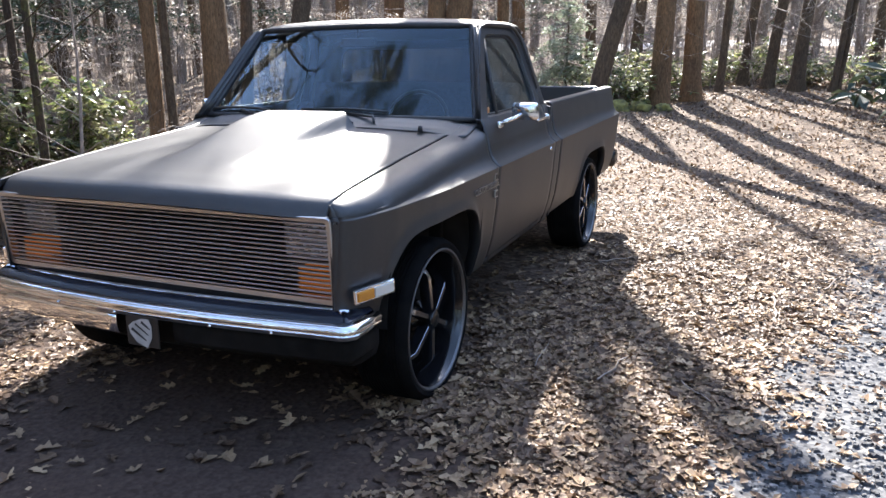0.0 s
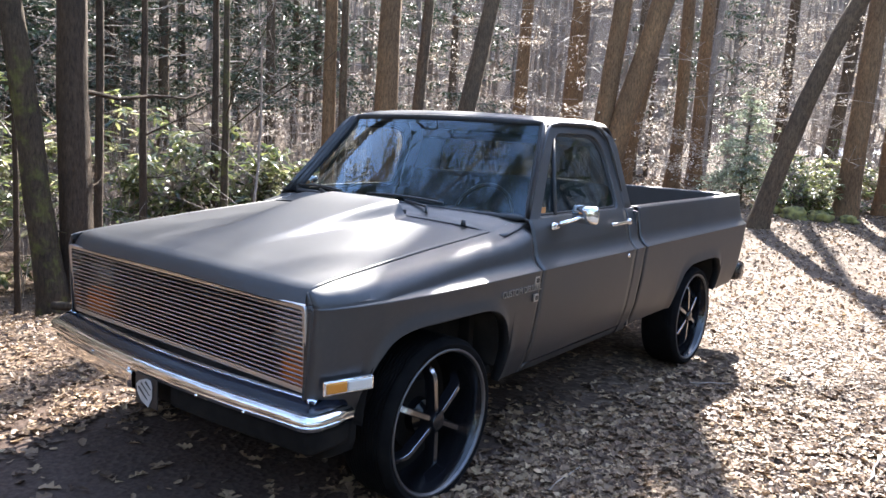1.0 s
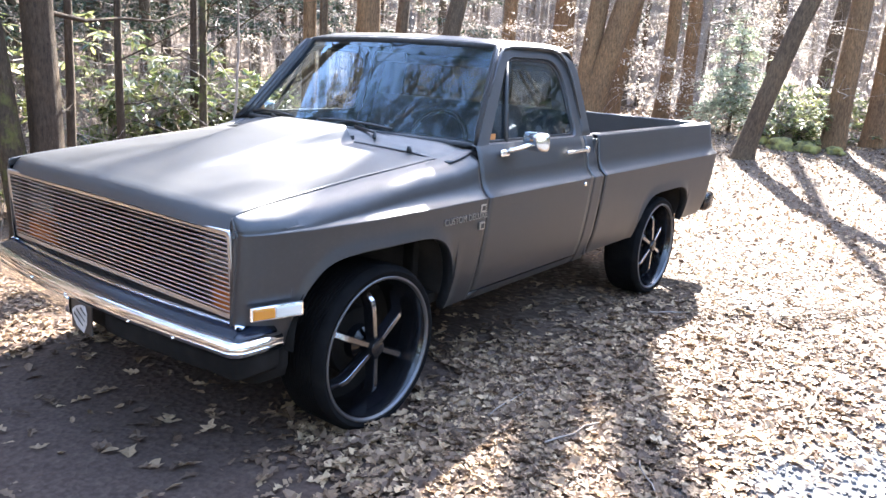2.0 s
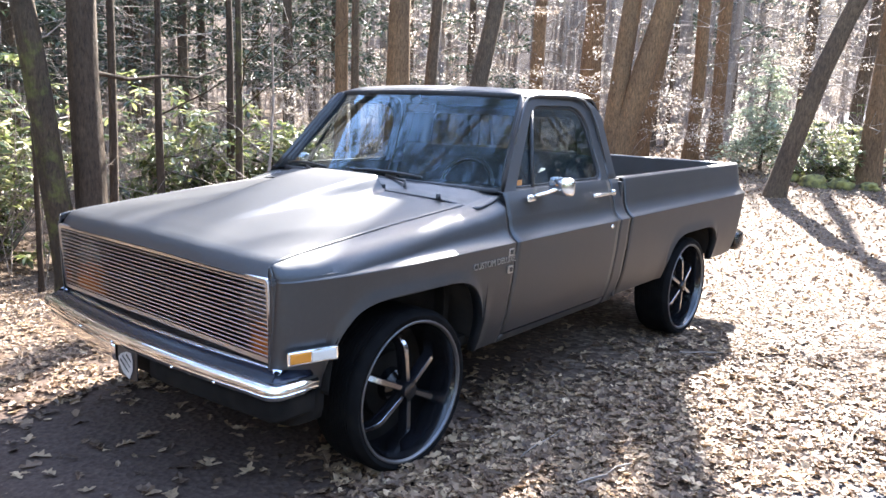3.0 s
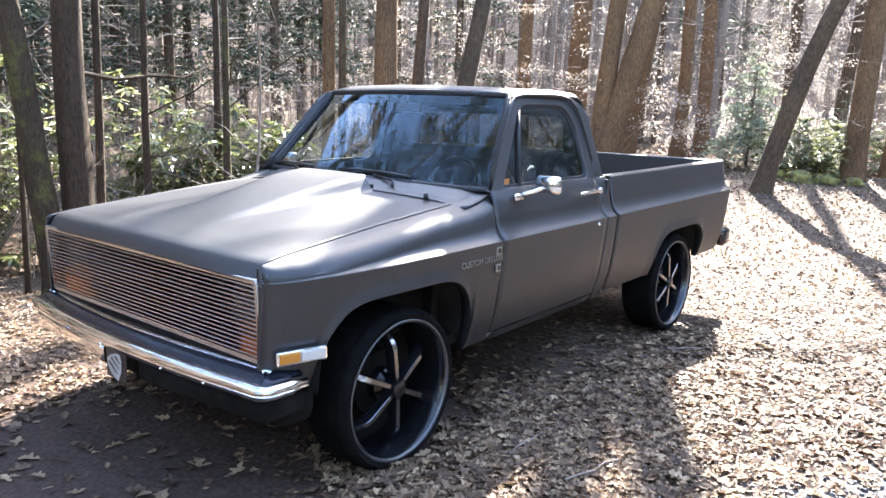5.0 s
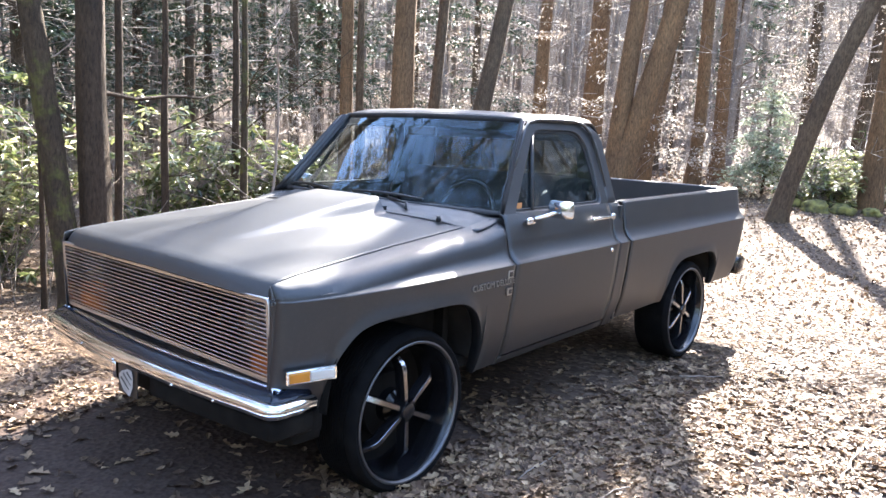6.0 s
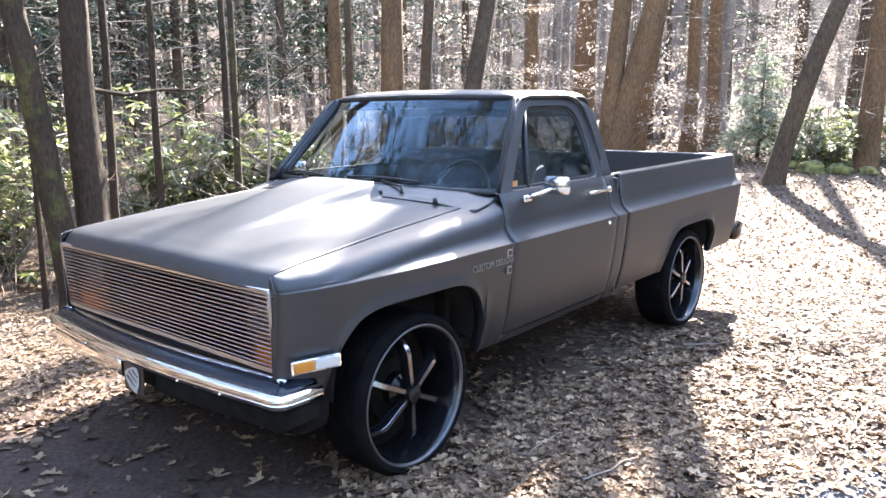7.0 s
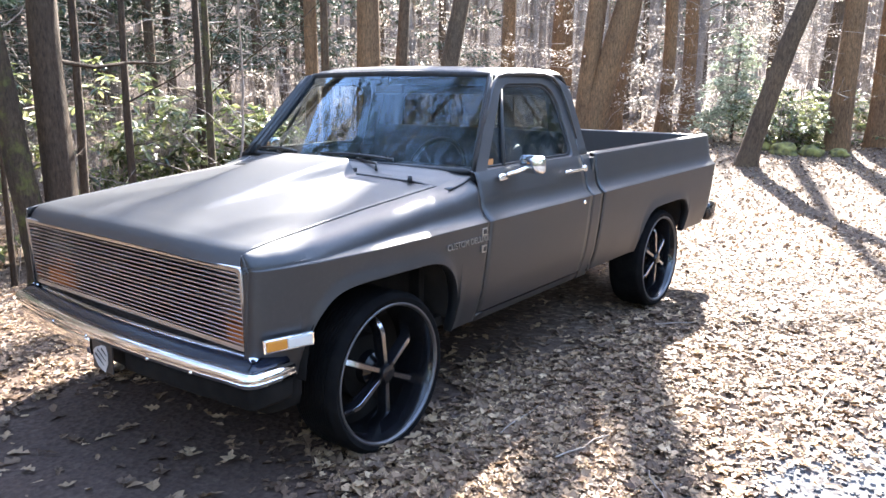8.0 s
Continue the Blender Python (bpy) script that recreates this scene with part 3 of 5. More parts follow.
CREASE = 0.915
truck = thing("pickup_truck", "charcoal grey satin-painted single-cab pickup truck with billet grille, parked on leaves", "pickup truck")

TOP = [(-0.70, 0.960), (-0.66, 0.974), (-0.55, 0.992), (0.0, 1.046), (0.50, 1.086), (0.60, 1.106), (0.66, 1.126)]
GAP_X = [(-0.70, 0.828), (-0.5, 0.815), (0.0, 0.80), (0.52, 0.79), (0.66, 0.79)]
TAPER = [(-0.672, 0.128), (-0.66, 0.112), (-0.63, 0.093), (-0.55, 0.066), (-0.4, 0.034), (-0.1, 0.006), (0.1, 0.0)]


def arch(y, mid, half, top):
    f = abs((y - mid) / half)
    return 0.33 + (top - 0.33) * (1 - f ** 5) ** 0.4 if f < 1 else 0.0


def side_x(z):
    """Half width of the body's lower side at a height."""
    return interp(z, [(0.38, 0.895), (0.45, 0.926), (0.56, 0.957), (0.72, 0.978), (0.88, 0.99), (CREASE, 0.994)])


def flank(y, low, top_points, cut, band, ridge, taper=0.0, mid=None, half=0.0, arch_top=0.0):
    """One station of a body side: from the lower edge over the crease and the sloped band to the top."""
    zs = [low + (CREASE - 0.012 - low) * k / 9 for k in range(10)]
    pts = []
    for z in zs:
        x = side_x(z) - taper
        if cut:                                 # rolled lip round the wheel opening
            away = z - low
            x += 0.013 * math.exp(-(away / 0.035) ** 2)
        elif mid is not None:
            away = abs(abs(y - mid) - half)
            x += 0.011 * math.exp(-(away / 0.03) ** 2) * smooth_step(arch_top, arch_top - 0.2, z)
        pts.append((x, y, z))
    if cut:
        pts = [(pts[0][0] - 0.055, y, low + 0.002), (pts[0][0] - 0.004, y, low - 0.003)] + pts
    else:
        pts = [(pts[0][0] - 0.04, y, low), (pts[0][0] - 0.006, y, low - 0.002)] + pts
    x = 0.994 - taper
    pts += [(x, y, CREASE - 0.002), (x - 0.002, y, CREASE + 0.001)]
    # hollow band: nearly level at the crease, curving up into the side above
    turn = [radians(24 + 62 * (k + 0.5) / 7) for k in range(7)]
    run, rise = sum(math.cos(a) for a in turn), sum(math.sin(a) for a in turn)
    px, pz = x - 0.002, CREASE + 0.001
    for a in turn:
        px -= math.cos(a) / run * (band - 0.002)
        pz += math.sin(a) / rise * (ridge - 0.001)
        pts.append((px, y, pz))
    pts.append((x - band - 0.002, y, CREASE + ridge + 0.008))
    return pts + top_points(x - band - 0.004)


def stations(a, b, mid, half, n=70):
    ys = list(np.linspace(a, b, n))
    for s in (-1, 1):
        ys += [mid + s * half * f for f in (0.9, 0.94, 0.965, 0.98, 0.99, 0.996, 0.9999, 1.0005, 1.01)]
    return sorted(y for y in ys if a <= y <= b)


def side_rows(kind, s):
    rows = []
    if kind == "fender":
        for y in stations(-0.672, 0.656, -0.012, 0.472):
            zt, xt, tp = interp(y, TOP), interp(y, GAP_X), interp(y, TAPER)
            base = interp(y, [(-0.67, 0.50), (-0.46, 0.44), (0.3, 0.40), (0.66, 0.40)])
            za = arch(y, -0.012, 0.472, 0.795)
            grow = smooth_step(-0.66, 0.25, y)
            ridge = max(0.006, min(0.1, (zt - 0.085 - CREASE) * 0.8))
            band = 0.004 + 0.056 * grow

            def top(x0, y=y, zt=zt, xt=xt):
                w = x0 - xt
                return [(x0 - 0.003, y, zt - 0.068), (x0 - w * 0.1, y, zt - 0.047), (x0 - w * 0.25, y, zt - 0.029), (x0 - w * 0.45, y, zt - 0.016),
                        (x0 - w * 0.7, y, zt - 0.006), (xt + 0.006, y, zt), (xt, y, zt - 0.004), (xt - 0.001, y, zt - 0.03)]
            rows.append(flank(y, max(base, za), top, za > base, band, ridge, tp, -0.012, 0.472, 0.75))
    if kind == "bed":
        for y in stations(1.893, 3.955, 3.005, 0.462, 60):
            za = arch(y, 3.005, 0.462, 0.715)
            tail = 0.012 * smooth_step(3.9, 3.955, y)

            def top(x0, y=y):
                return [(x0 - 0.006, y, 1.06), (x0 - 0.015, y, 1.128), (x0 - 0.019, y, 1.139), (x0 - 0.03, y, 1.146),
                        (x0 - 0.085, y, 1.146), (x0 - 0.1, y, 1.14), (x0 - 0.103, y, 1.09), (x0 - 0.16, y, 1.07),
                        (x0 - 0.162, y, 0.66)]
            rows.append(flank(y, max(0.42, za), top, za > 0.42, 0.06, 0.1, tail, 3.005, 0.462, 0.67))
    if kind in ("door", "cab_corner", "rocker"):
        a, b, n = {"door": (0.664, 1.738, 28), "cab_corner": (1.746, 1.872, 6), "rocker": (0.664, 1.738, 12)}[kind]
        for y in np.linspace(a, b, n):
            y = float(y)
            if kind == "rocker":
                rows.append([(0.82, y, 0.385), (0.882, y, 0.383), (0.90, y, 0.40), (0.914, y, 0.43), (0.88, y, 0.438)])
                continue

            def top(x0, y=y):
                return [(x0 - 0.007, y, 1.05), (x0 - 0.018, y, 1.095), (x0 - 0.029, y, 1.124), (x0 - 0.04, y, 1.142), (x0 - 0.07, y, 1.146)]
            rows.append(flank(y, 0.443 if kind == "door" else 0.39, top, False, 0.06, 0.1))
    return [[(p[0] * s, p[1], p[2]) for p in row] for row in rows]


def cab_x(z):
    return 0.888 - 0.352 * (z - 1.145)


def text_mesh(words, size, extrude, material):
    cu = bpy.data.curves.new("lettering", 'FONT')
    cu.body, cu.size, cu.extrude, cu.align_x = words, size, extrude, 'LEFT'
    ob = new("lettering", cu)
    me = bpy.data.meshes.new_from_object(ob.evaluated_get(bpy.context.evaluated_depsgraph_get()))
    bpy.data.objects.remove(ob)
    me.materials.clear()
    me.materials.append(material)
    return me


def ngon(name, pts, material, parent, facing, label="", rake=True):
    bm = bmesh.new()
    f = bm.faces.new([bm.verts.new(raked(p) if rake else p) for p in pts])
    bm.normal_update()
    if f.normal.dot(Vector(facing)) < 0:
        bmesh.ops.reverse_faces(bm, faces=[f])
    return part(name, bm, material, parent, label)


def build_sides():
    for s in (1, -1):
        fender = sheet("front_fender", side_rows("fender", s), PAINT, truck, (s, 0, 0.3), thick=0.004, sharp=24)
        row = side_rows("fender", s)[0][1:]
        sheet("front_corner", [row, [(s * 0.826, -0.676, p[2]) for p in row]], PAINT, truck, (0, -1, 0), thick=0.004)
        sheet("bed_side", side_rows("bed", s), PAINT, truck, (s, 0, 0.3), thick=0.004, sharp=24)
        door = sheet("door", side_rows("door", s), PAINT, truck, (s, 0, 0.3), thick=0.004, sharp=24)
        sheet("cab_corner", side_rows("cab_corner", s), PAINT, truck, (s, 0, 0.3), thick=0.004, sharp=24)
        sheet("rocker_panel", side_rows("rocker", s), PAINT, truck, (s, 0, 0), thick=0.004)
        # upper door frame, with its window
        inner = round_loop([(0.79, 1.152), (1.665, 1.152), (1.632, 1.552), (1.115, 1.552)], [0.02, 0.05, 0.16, 0.07], 7)
        lip = round_loop([(0.775, 1.144), (1.676, 1.144), (1.643, 1.562), (1.106, 1.562)], [0.02, 0.05, 0.165, 0.08], 7)
        outer = round_loop([(0.668, 1.13), (1.74, 1.13), (1.716, 1.607), (1.055, 1.607)], [0.01, 0.02, 0.19, 0.11], 7)
        loops = [[(s * (cab_x(z) + dx), y, z) for y, z in lp] for lp, dx in ((outer, -0.012), (outer, 0.0), (lip, 0.0), (inner, -0.014))]
        sheet("window_frame", loops, PAINT, door, (s, 0, 0.3), close=True, thick=0.02, sharp=30)
        sheet("window_seal", [[(s * (cab_x(z) - 0.013), y, z) for y, z in inner],
                              [(s * (cab_x(z) - 0.016), 1.3 + (y - 1.3) * 0.972, 1.36 + (z - 1.36) * 0.945) for y, z in inner]],
              SEAL, door, (s, 0, 0.3), "black rubber seal", close=True, thick=0.008)
        pane = ngon("door_glass", [(s * (cab_x(z) - 0.02), y, z) for y, z in inner], GLASS, door, (s, 0, 0.3), "dark reflective side window glass")
        pane.visible_shadow = False
        tube("vent_window_post", [raked((s * (cab_x(z) - 0.012), y, z)) for y, z in ((0.945, 1.15), (1.03, 1.36), (1.112, 1.556))], 0.011, SEAL, door)
        block("window_sticker", (0.862 if s > 0 else -0.866, 0.80, 1.162), (0.866 if s > 0 else -0.862, 0.862, 1.192), ORANGE, door, 0.001, "small orange sticker in the vent window's corner")
        # handle, lock, mirror
        bm = bmesh.new()
        box(bm, (0.944 if s > 0 else -0.962, 1.46, 1.063), (0.962 if s > 0 else -0.944, 1.72, 1.081), 0.006)
        box(bm, (0.925 if s > 0 else -0.948, 1.70, 1.053), (0.955 if s > 0 else -0.925, 1.735, 1.09), 0.008)
        part("door_handle", bm, CHROME, door, "chrome door handle", True)
        tube("door_lock", [raked((s * 0.985, 1.64, 0.885)), raked((s * 0.997, 1.64, 0.885))], 0.012, CHROME, door, 14, "round chrome lock")
        bm = bmesh.new()
        box(bm, (-0.077, -0.036, -0.048), (0.077, 0.036, 0.048), 0.022, False, 3)
        for v in bm.verts:                      # the shell tapers towards the front
            k = 1 - 0.28 * smooth_step(0.0, -0.04, v.co.y)
            v.co.x *= k
            v.co.z *= k
        head = part("door_mirror", bm, CHROME, door, "chrome door mirror on a bent arm", True)
        head.matrix_local = Matrix.Translation(raked((s * 1.018, 0.985, 1.163))) @ Euler((0, 0, radians(-14 * s))).to_matrix().to_4x4()
        tube("mirror_arm", [raked(p) for p in ((s * 0.93, 0.87, 1.108), (s * 0.955, 0.873, 1.12), (s * 0.985, 0.905, 1.132), (s * 1.005, 0.95, 1.146), (s * 1.012, 0.975, 1.157))],
             [0.012, 0.012, 0.010, 0.010, 0.010], CHROME, door, 10)
        bm = bmesh.new()
        box(bm, (0.916 if s > 0 else -0.938, 0.825, 1.085), (0.938 if s > 0 else -0.916, 0.9, 1.122), 0.009)
        part("mirror_base", bm, CHROME, door, "", True)
        # pillar beside the windscreen
        rows = []
        for k in range(7):
            f = k / 6
            z = 1.13 + f * 0.475
            rows.append([(s * (0.842 - 0.16 * f), 0.738 + 0.358 * f, z), (s * (0.856 - 0.162 * f), 0.724 + 0.362 * f, z + 0.002),
                         (s * (cab_x(z) - 0.016), 0.688 + 0.372 * f, z + 0.003), (s * (cab_x(z) - 0.002), 0.664 + 0.387 * f, z), (s * (cab_x(z) - 0.03), 0.674 + 0.387 * f, z)])
        sheet("windscreen_pillar", rows, PAINT, truck, (s, -0.8, 0), thick=0.01)
        # rear pillar, behind the door's frame
        rows = []
        for k in range(9):
            f = k / 8
            z = 1.12 + f * 0.49
            arc = 0.19 - math.sqrt(max(0.0, 0.0361 - max(0.0, z - 1.417) ** 2))
            e = 1.748 - 0.05 * (z - 1.13) - arc
            back = 0.008 * f + 0.12 * (max(0.0, z - 1.49) / 0.11) ** 2
            rows.append([(s * (cab_x(z) - 0.004), e, z), (s * cab_x(z), e + 0.012, z), (s * (cab_x(z) - 0.003), 1.85 - back, z),
                         (s * (cab_x(z) - 0.022), 1.872 - back, z), (s * (cab_x(z) - 0.07), 1.88 - back, z)])
        sheet("rear_pillar", rows, PAINT, truck, (s, 0.3, 0), thick=0.01)
        # wheel housings
        for mid, half, top in ((-0.012, 0.472, 0.795), (3.005, 0.462, 0.715)):
            rows = [[(s * 0.94, y, max(0.46, arch(y, mid, half, top) + 0.012)), (s * 0.50, y, max(0.46, arch(y, mid, half, top) + 0.012))]
                    for y in stations(mid - half, mid + half, mid, half, 24)]
            sheet("wheel_housing", rows, UNDER, truck, (0, 0, -1), thick=0.003)
        # side marker lamp
        marker = block("side_marker_lamp", (0.0, -0.1, -0.028), (0.02, 0.1, 0.028), CHROME, truck, 0.006, "chrome-framed amber and clear marker lamp", False)
        marker.matrix_local = Matrix.Translation(raked((s * 0.918 - (0.0 if s > 0 else 0.02), -0.548, 0.632))) @ Euler((radians(1.5), 0, radians(-18 * s))).to_matrix().to_4x4()
        off = 0.0065 if s > 0 else -0.0065
        block("amber_lens", (off, -0.09, -0.019), (off + 0.02, -0.01, 0.019), AMBER, marker, 0.004, "amber lens", False)
        block("clear_lens", (off, -0.007, -0.019), (off + 0.02, 0.09, 0.019), CLEAR, marker, 0.004, "clear lens", False)
        block("tail_light", (0.86 if s > 0 else -0.945, 3.93, 0.60), (0.945 if s > 0 else -0.86, 3.962, 0.88), RED, truck, 0.01, "red tail light")
        # fender lettering: two words and two small square emblems
        me = text_mesh("CUSTOM DELUXE", 0.041, 0.0025, ALU)
        words = child("fender_badge", me, fender, "pale metal lettering")
        words.matrix_local = (Matrix.Translation(raked((s * 0.993, 0.325 if s > 0 else 0.62, 0.826)))
                              @ Euler((radians(90), 0, radians(90 * s))).to_matrix().to_4x4() @ Euler((radians(-4), 0, radians(1.3 * s))).to_matrix().to_4x4())
        for z in (0.872, 0.788):
            plate = block("emblem", (0.984 if s > 0 else -0.994, 0.60, z - 0.019), (0.994 if s > 0 else -0.984, 0.64, z + 0.019), ALU, truck, 0.003, "small square metal emblem")
            block("emblem_face", (0.985 if s > 0 else -0.9965, 0.608, z - 0.011), (0.9965 if s > 0 else -0.985, 0.632, z + 0.011), BLACK, plate, 0.002)


def build_hood():
    rows = []
    ys = [-9, -8, -7, -6] + list(np.linspace(-0.672, 0.49, 44)) + [9]
    xs = np.linspace(-1, 1, 97)
    for y in ys:
        row = []
        for u in xs:
            xt = interp(max(y, -0.66), GAP_X) - 0.010
            x = u * xt
            front = -0.703 + 0.03 * u ** 4
            rear = 0.495 - 0.05 * (1 - u * u)
            if y < -5:
                dy, dz = {-9: (0.01, -0.068), -8: (0.0, -0.06), -7: (0.013, -0.033), -6: (0.032, -0.01)}[int(y)]
                yy, zz = front + dy, interp(-0.66, TOP) + dz
            else:
                f = (min(y, 0.49) + 0.672) / (0.49 + 0.672)
                yy = front + 0.058 + f * (rear - front - 0.058)
                zz = interp(max(yy, -0.66), TOP)
            crown = 0.032 * (1 - u * u) * (0.5 if y < -5 else 0.5 + 0.5 * smooth_step(-0.7, -0.3, yy))
            # centre scoop: rises towards the windscreen and ends in an upright rear edge
            half = 0.21 + 0.07 * smooth_step(-0.5, 0.45, yy)
            scoop = 0.078 * smooth_step(-0.5, 0.42, yy) * smooth_step(half + 0.03, half - 0.045, abs(x))
            if y > 5:
                scoop, yy = 0.0, yy + 0.006
            row.append((x, yy, zz + crown + scoop))
        rows.append(row)
    sheet("hood", rows, PAINT, truck, (0, -0.3, 1), thick=0.005, sharp=40)
    # cowl between hood and windscreen, running out under the fenders' edges
    rows = []
    for k in range(8):
        f = k / 7
        row = []
        for u in np.linspace(-1, 1, 45):
            a = 0.498 - 0.05 * (1 - u * u)
            b = 0.745 - 0.125 * (1 - u * u)
            y = a + (b - a) * f
            z = 1.088 + 0.03 * (1 - u * u) + 0.045 * f - 0.012 * math.sin(math.pi * min(1, f * 1.4))
            z += (interp(y, TOP) - 0.007 - z) * smooth_step(0.78, 0.93, abs(u))
            row.append((u * 0.872, y, z))
        rows.append(row)
    sheet("cowl", rows, PAINT, truck, (0, -0.2, 1), thick=0.005)
    block("cowl_vent", (-0.26, 0.46, 1.11), (0.26, 0.505, 1.138), SEAL, truck, 0.004, "black air intake below the hood scoop")


def glass_point(u, v):
    x = u * (0.838 - 0.16 * v)
    y = 0.732 + 0.358 * v - (0.125 - 0.06 * v) * (1 - u * u)
    z = 1.134 + 0.472 * v + 0.012 * (1 - u * u)
    return (x, y, z)


def build_cab():
    us, vs = np.linspace(-1, 1, 25), np.linspace(0, 1, 9)
    ws = sheet("windscreen", [[glass_point(u, v) for u in us] for v in vs], GLASS, truck, (0, -1, 0.5), "windscreen glass reflecting sky and bare branches")
    ws.visible_shadow = False
    loop = [glass_point(u, 0) for u in us] + [glass_point(1, v) for v in vs[1:]] + [glass_point(u, 1) for u in us[::-1][1:]] + [glass_point(-1, v) for v in vs[::-1][1:]]
    tube("windscreen_seal", [raked(p) for p in loop], 0.017, SEAL, ws, 8, "black rubber seal")
    # wipers
    for x0, x1 in ((0.36, -0.06), (-0.36, -0.74)):
        arm = [(x0, 0.54, 1.13), (x0 - 0.02, 0.565, 1.158), ((x0 + x1) / 2, 0.615 + 0.06 * abs(x1), 1.168)]
        wiper = tube("wiper", [raked(p) for p in arm], 0.007, BLACK, truck, 8, "black wiper at rest")
        blade = [glass_point((x0 + (x1 - x0) * f * 1.15) / 0.82, 0.055 + 0.02 * math.sin(f * 3)) for f in np.linspace(-0.05, 1, 9)]
        tube("wiper_blade", [raked((p[0], p[1] - 0.018, p[2] + 0.008)) for p in blade], 0.008, BLACK, wiper, 6)
    tube("washer_nozzle", [raked((0.655, 0.46, 1.10)), raked((0.655, 0.46, 1.13))], [0.014, 0.010], BLACK, truck, 12)
    # roof
    rows = []
    prof = [(0.716, 1.598), (0.734, 1.602), (0.738, 1.612), (0.722, 1.624), (0.68, 1.637), (0.58, 1.648), (0.4, 1.655), (0.2, 1.659), (0.0, 1.660)]
    prof = prof + [(-x, z) for x, z in prof[::-1][1:]]
    for f in (0, 0.01, 0.03, 0.06, 0.1, 0.2, 0.35, 0.5, 0.65, 0.78, 0.83, 0.87, 0.9, 0.93, 0.955, 0.98, 1.0):
        row = []
        for x, z in prof:
            u = x / 0.738
            a, b = 1.092 - 0.066 * (1 - u * u), 1.866 + 0.01 * (1 - u * u)
            drop = 0.024 * (1 - min(1, f / 0.12)) ** 2 * (1 - 0.5 * abs(u) ** 6) + 0.125 * max(0, (f - 0.8) / 0.2) ** 2.2
            narrow = 1 - 0.05 * (1 - min(1, f / 0.4)) ** 2
            row.append((x * narrow, a + (b - a) * f, max(z - drop, 1.598 - 0.062 * smooth_step(0.8, 0.95, f))))
        rows.append(row)
    sheet("roof", rows, PAINT, truck, (0, 0, 1), thick=0.008, sharp=50)
    for s in (1, -1):
        tube("drip_rail", [raked(p) for p in ((s * 0.81, 0.86, 1.365), (s * 0.745, 1.03, 1.565), (s * 0.732, 1.075, 1.596), (s * 0.736, 1.15, 1.612), (s * 0.741, 1.4, 1.614), (s * 0.741, 1.54, 1.612), (s * 0.746, 1.635, 1.594), (s * 0.762, 1.698, 1.545), (s * 0.79, 1.73, 1.46), (s * 0.86, 1.752, 1.24))],
             [0.005, 0.009, 0.010, 0.010, 0.010, 0.010, 0.010, 0.010, 0.009, 0.004], PAINT, truck, 8)
    # back wall and its window
    inner = round_loop([(-0.62, 1.19), (0.62, 1.19), (0.58, 1.49), (-0.58, 1.49)], 0.06, 5)
    outer = round_loop([(-0.87, 1.12), (0.87, 1.12), (0.735, 1.545), (-0.735, 1.545)], 0.05, 5)
    back = lambda z: 1.872 - 0.02 * (z - 1.12)
    sheet("cab_back", [[(x, back(z), z) for x, z in outer], [(x, back(z), z) for x, z in inner]], PAINT, truck, (0, 1, 0), close=True, thick=0.02)
    rear = ngon("rear_window", [(x, back(z) - 0.008, z) for x, z in inner], GLASS_REAR, truck, (0, 1, 0), "dark tinted rear window glass")
    rear.visible_shadow = False
    block("cab_back_lower", (-0.93, 1.845, 0.42), (0.93, 1.868, 1.125), PAINT, truck, 0.004)
    # cabin
    block("cabin_floor", (-0.86, 0.30, 0.42), (0.86, 1.84, 0.47), UNDER, truck, 0.004)
    block("firewall", (-0.80, 0.36, 0.45), (0.80, 0.40, 1.06), UNDER, truck, 0.004)
    dash = block("dashboard", (-0.80, 0.69, 0.86), (0.80, 0.98, 1.115), CABIN, truck, 0.03, "dark vinyl dashboard")
    block("gauge_pod", (0.16, 0.89, 0.98), (0.66, 0.995, 1.128), CABIN, dash, 0.02)
    ring = [(0.37 + 0.19 * math.cos(a), 1.02 + 0.07 * math.sin(a), 1.08 + 0.175 * math.sin(a)) for a in np.linspace(0, 2 * math.pi, 33)]
    wheel = tube("steering_wheel", [raked(p) for p in ring], 0.013, BLACK, truck, 8, "black steering wheel")
    tube("steering_column", [raked((0.37, 0.90, 1.0)), raked((0.37, 1.02, 1.08))], 0.03, BLACK, wheel)
    for dx in (-0.18, 0.18):
        tube("wheel_spoke", [raked((0.37, 1.02, 1.08)), raked((0.37 + dx, 1.02, 1.075))], 0.014, BLACK, wheel)
    seat = block("bench_seat", (-0.74, 1.18, 0.62), (0.74, 1.72, 0.80), SEAT, truck, 0.05, "dark cloth bench seat")
    rows = [[(x, 1.60 + 0.16 * f + 0.02 * math.cos(f * 3), 0.78 + 0.50 * f - 0.03 * abs(x) ** 6) for x in np.linspace(-0.74, 0.74, 15)] for f in np.linspace(0, 1, 7)]
    sheet("seat_back", rows, SEAT, seat, (0, -1, 0.3), thick=0.10)
    block("cabin_mirror", (-0.11, 1.035, 1.50), (0.11, 1.06, 1.555), BLACK, truck, 0.01, "black inside rear-view mirror")
    tube("mirror_stem", [raked((0, 1.045, 1.55)), raked((0, 1.04, 1.605))], 0.007, BLACK, truck)
    rows = [[(x, y, 1.588 + 0.035 * (1 - (x / 0.7) ** 2)) for x in np.linspace(-0.70, 0.70, 9)] for y in np.linspace(1.10, 1.82, 5)]
    sheet("headliner", rows, CABIN, truck, (0, 0, -1), thick=0.005)


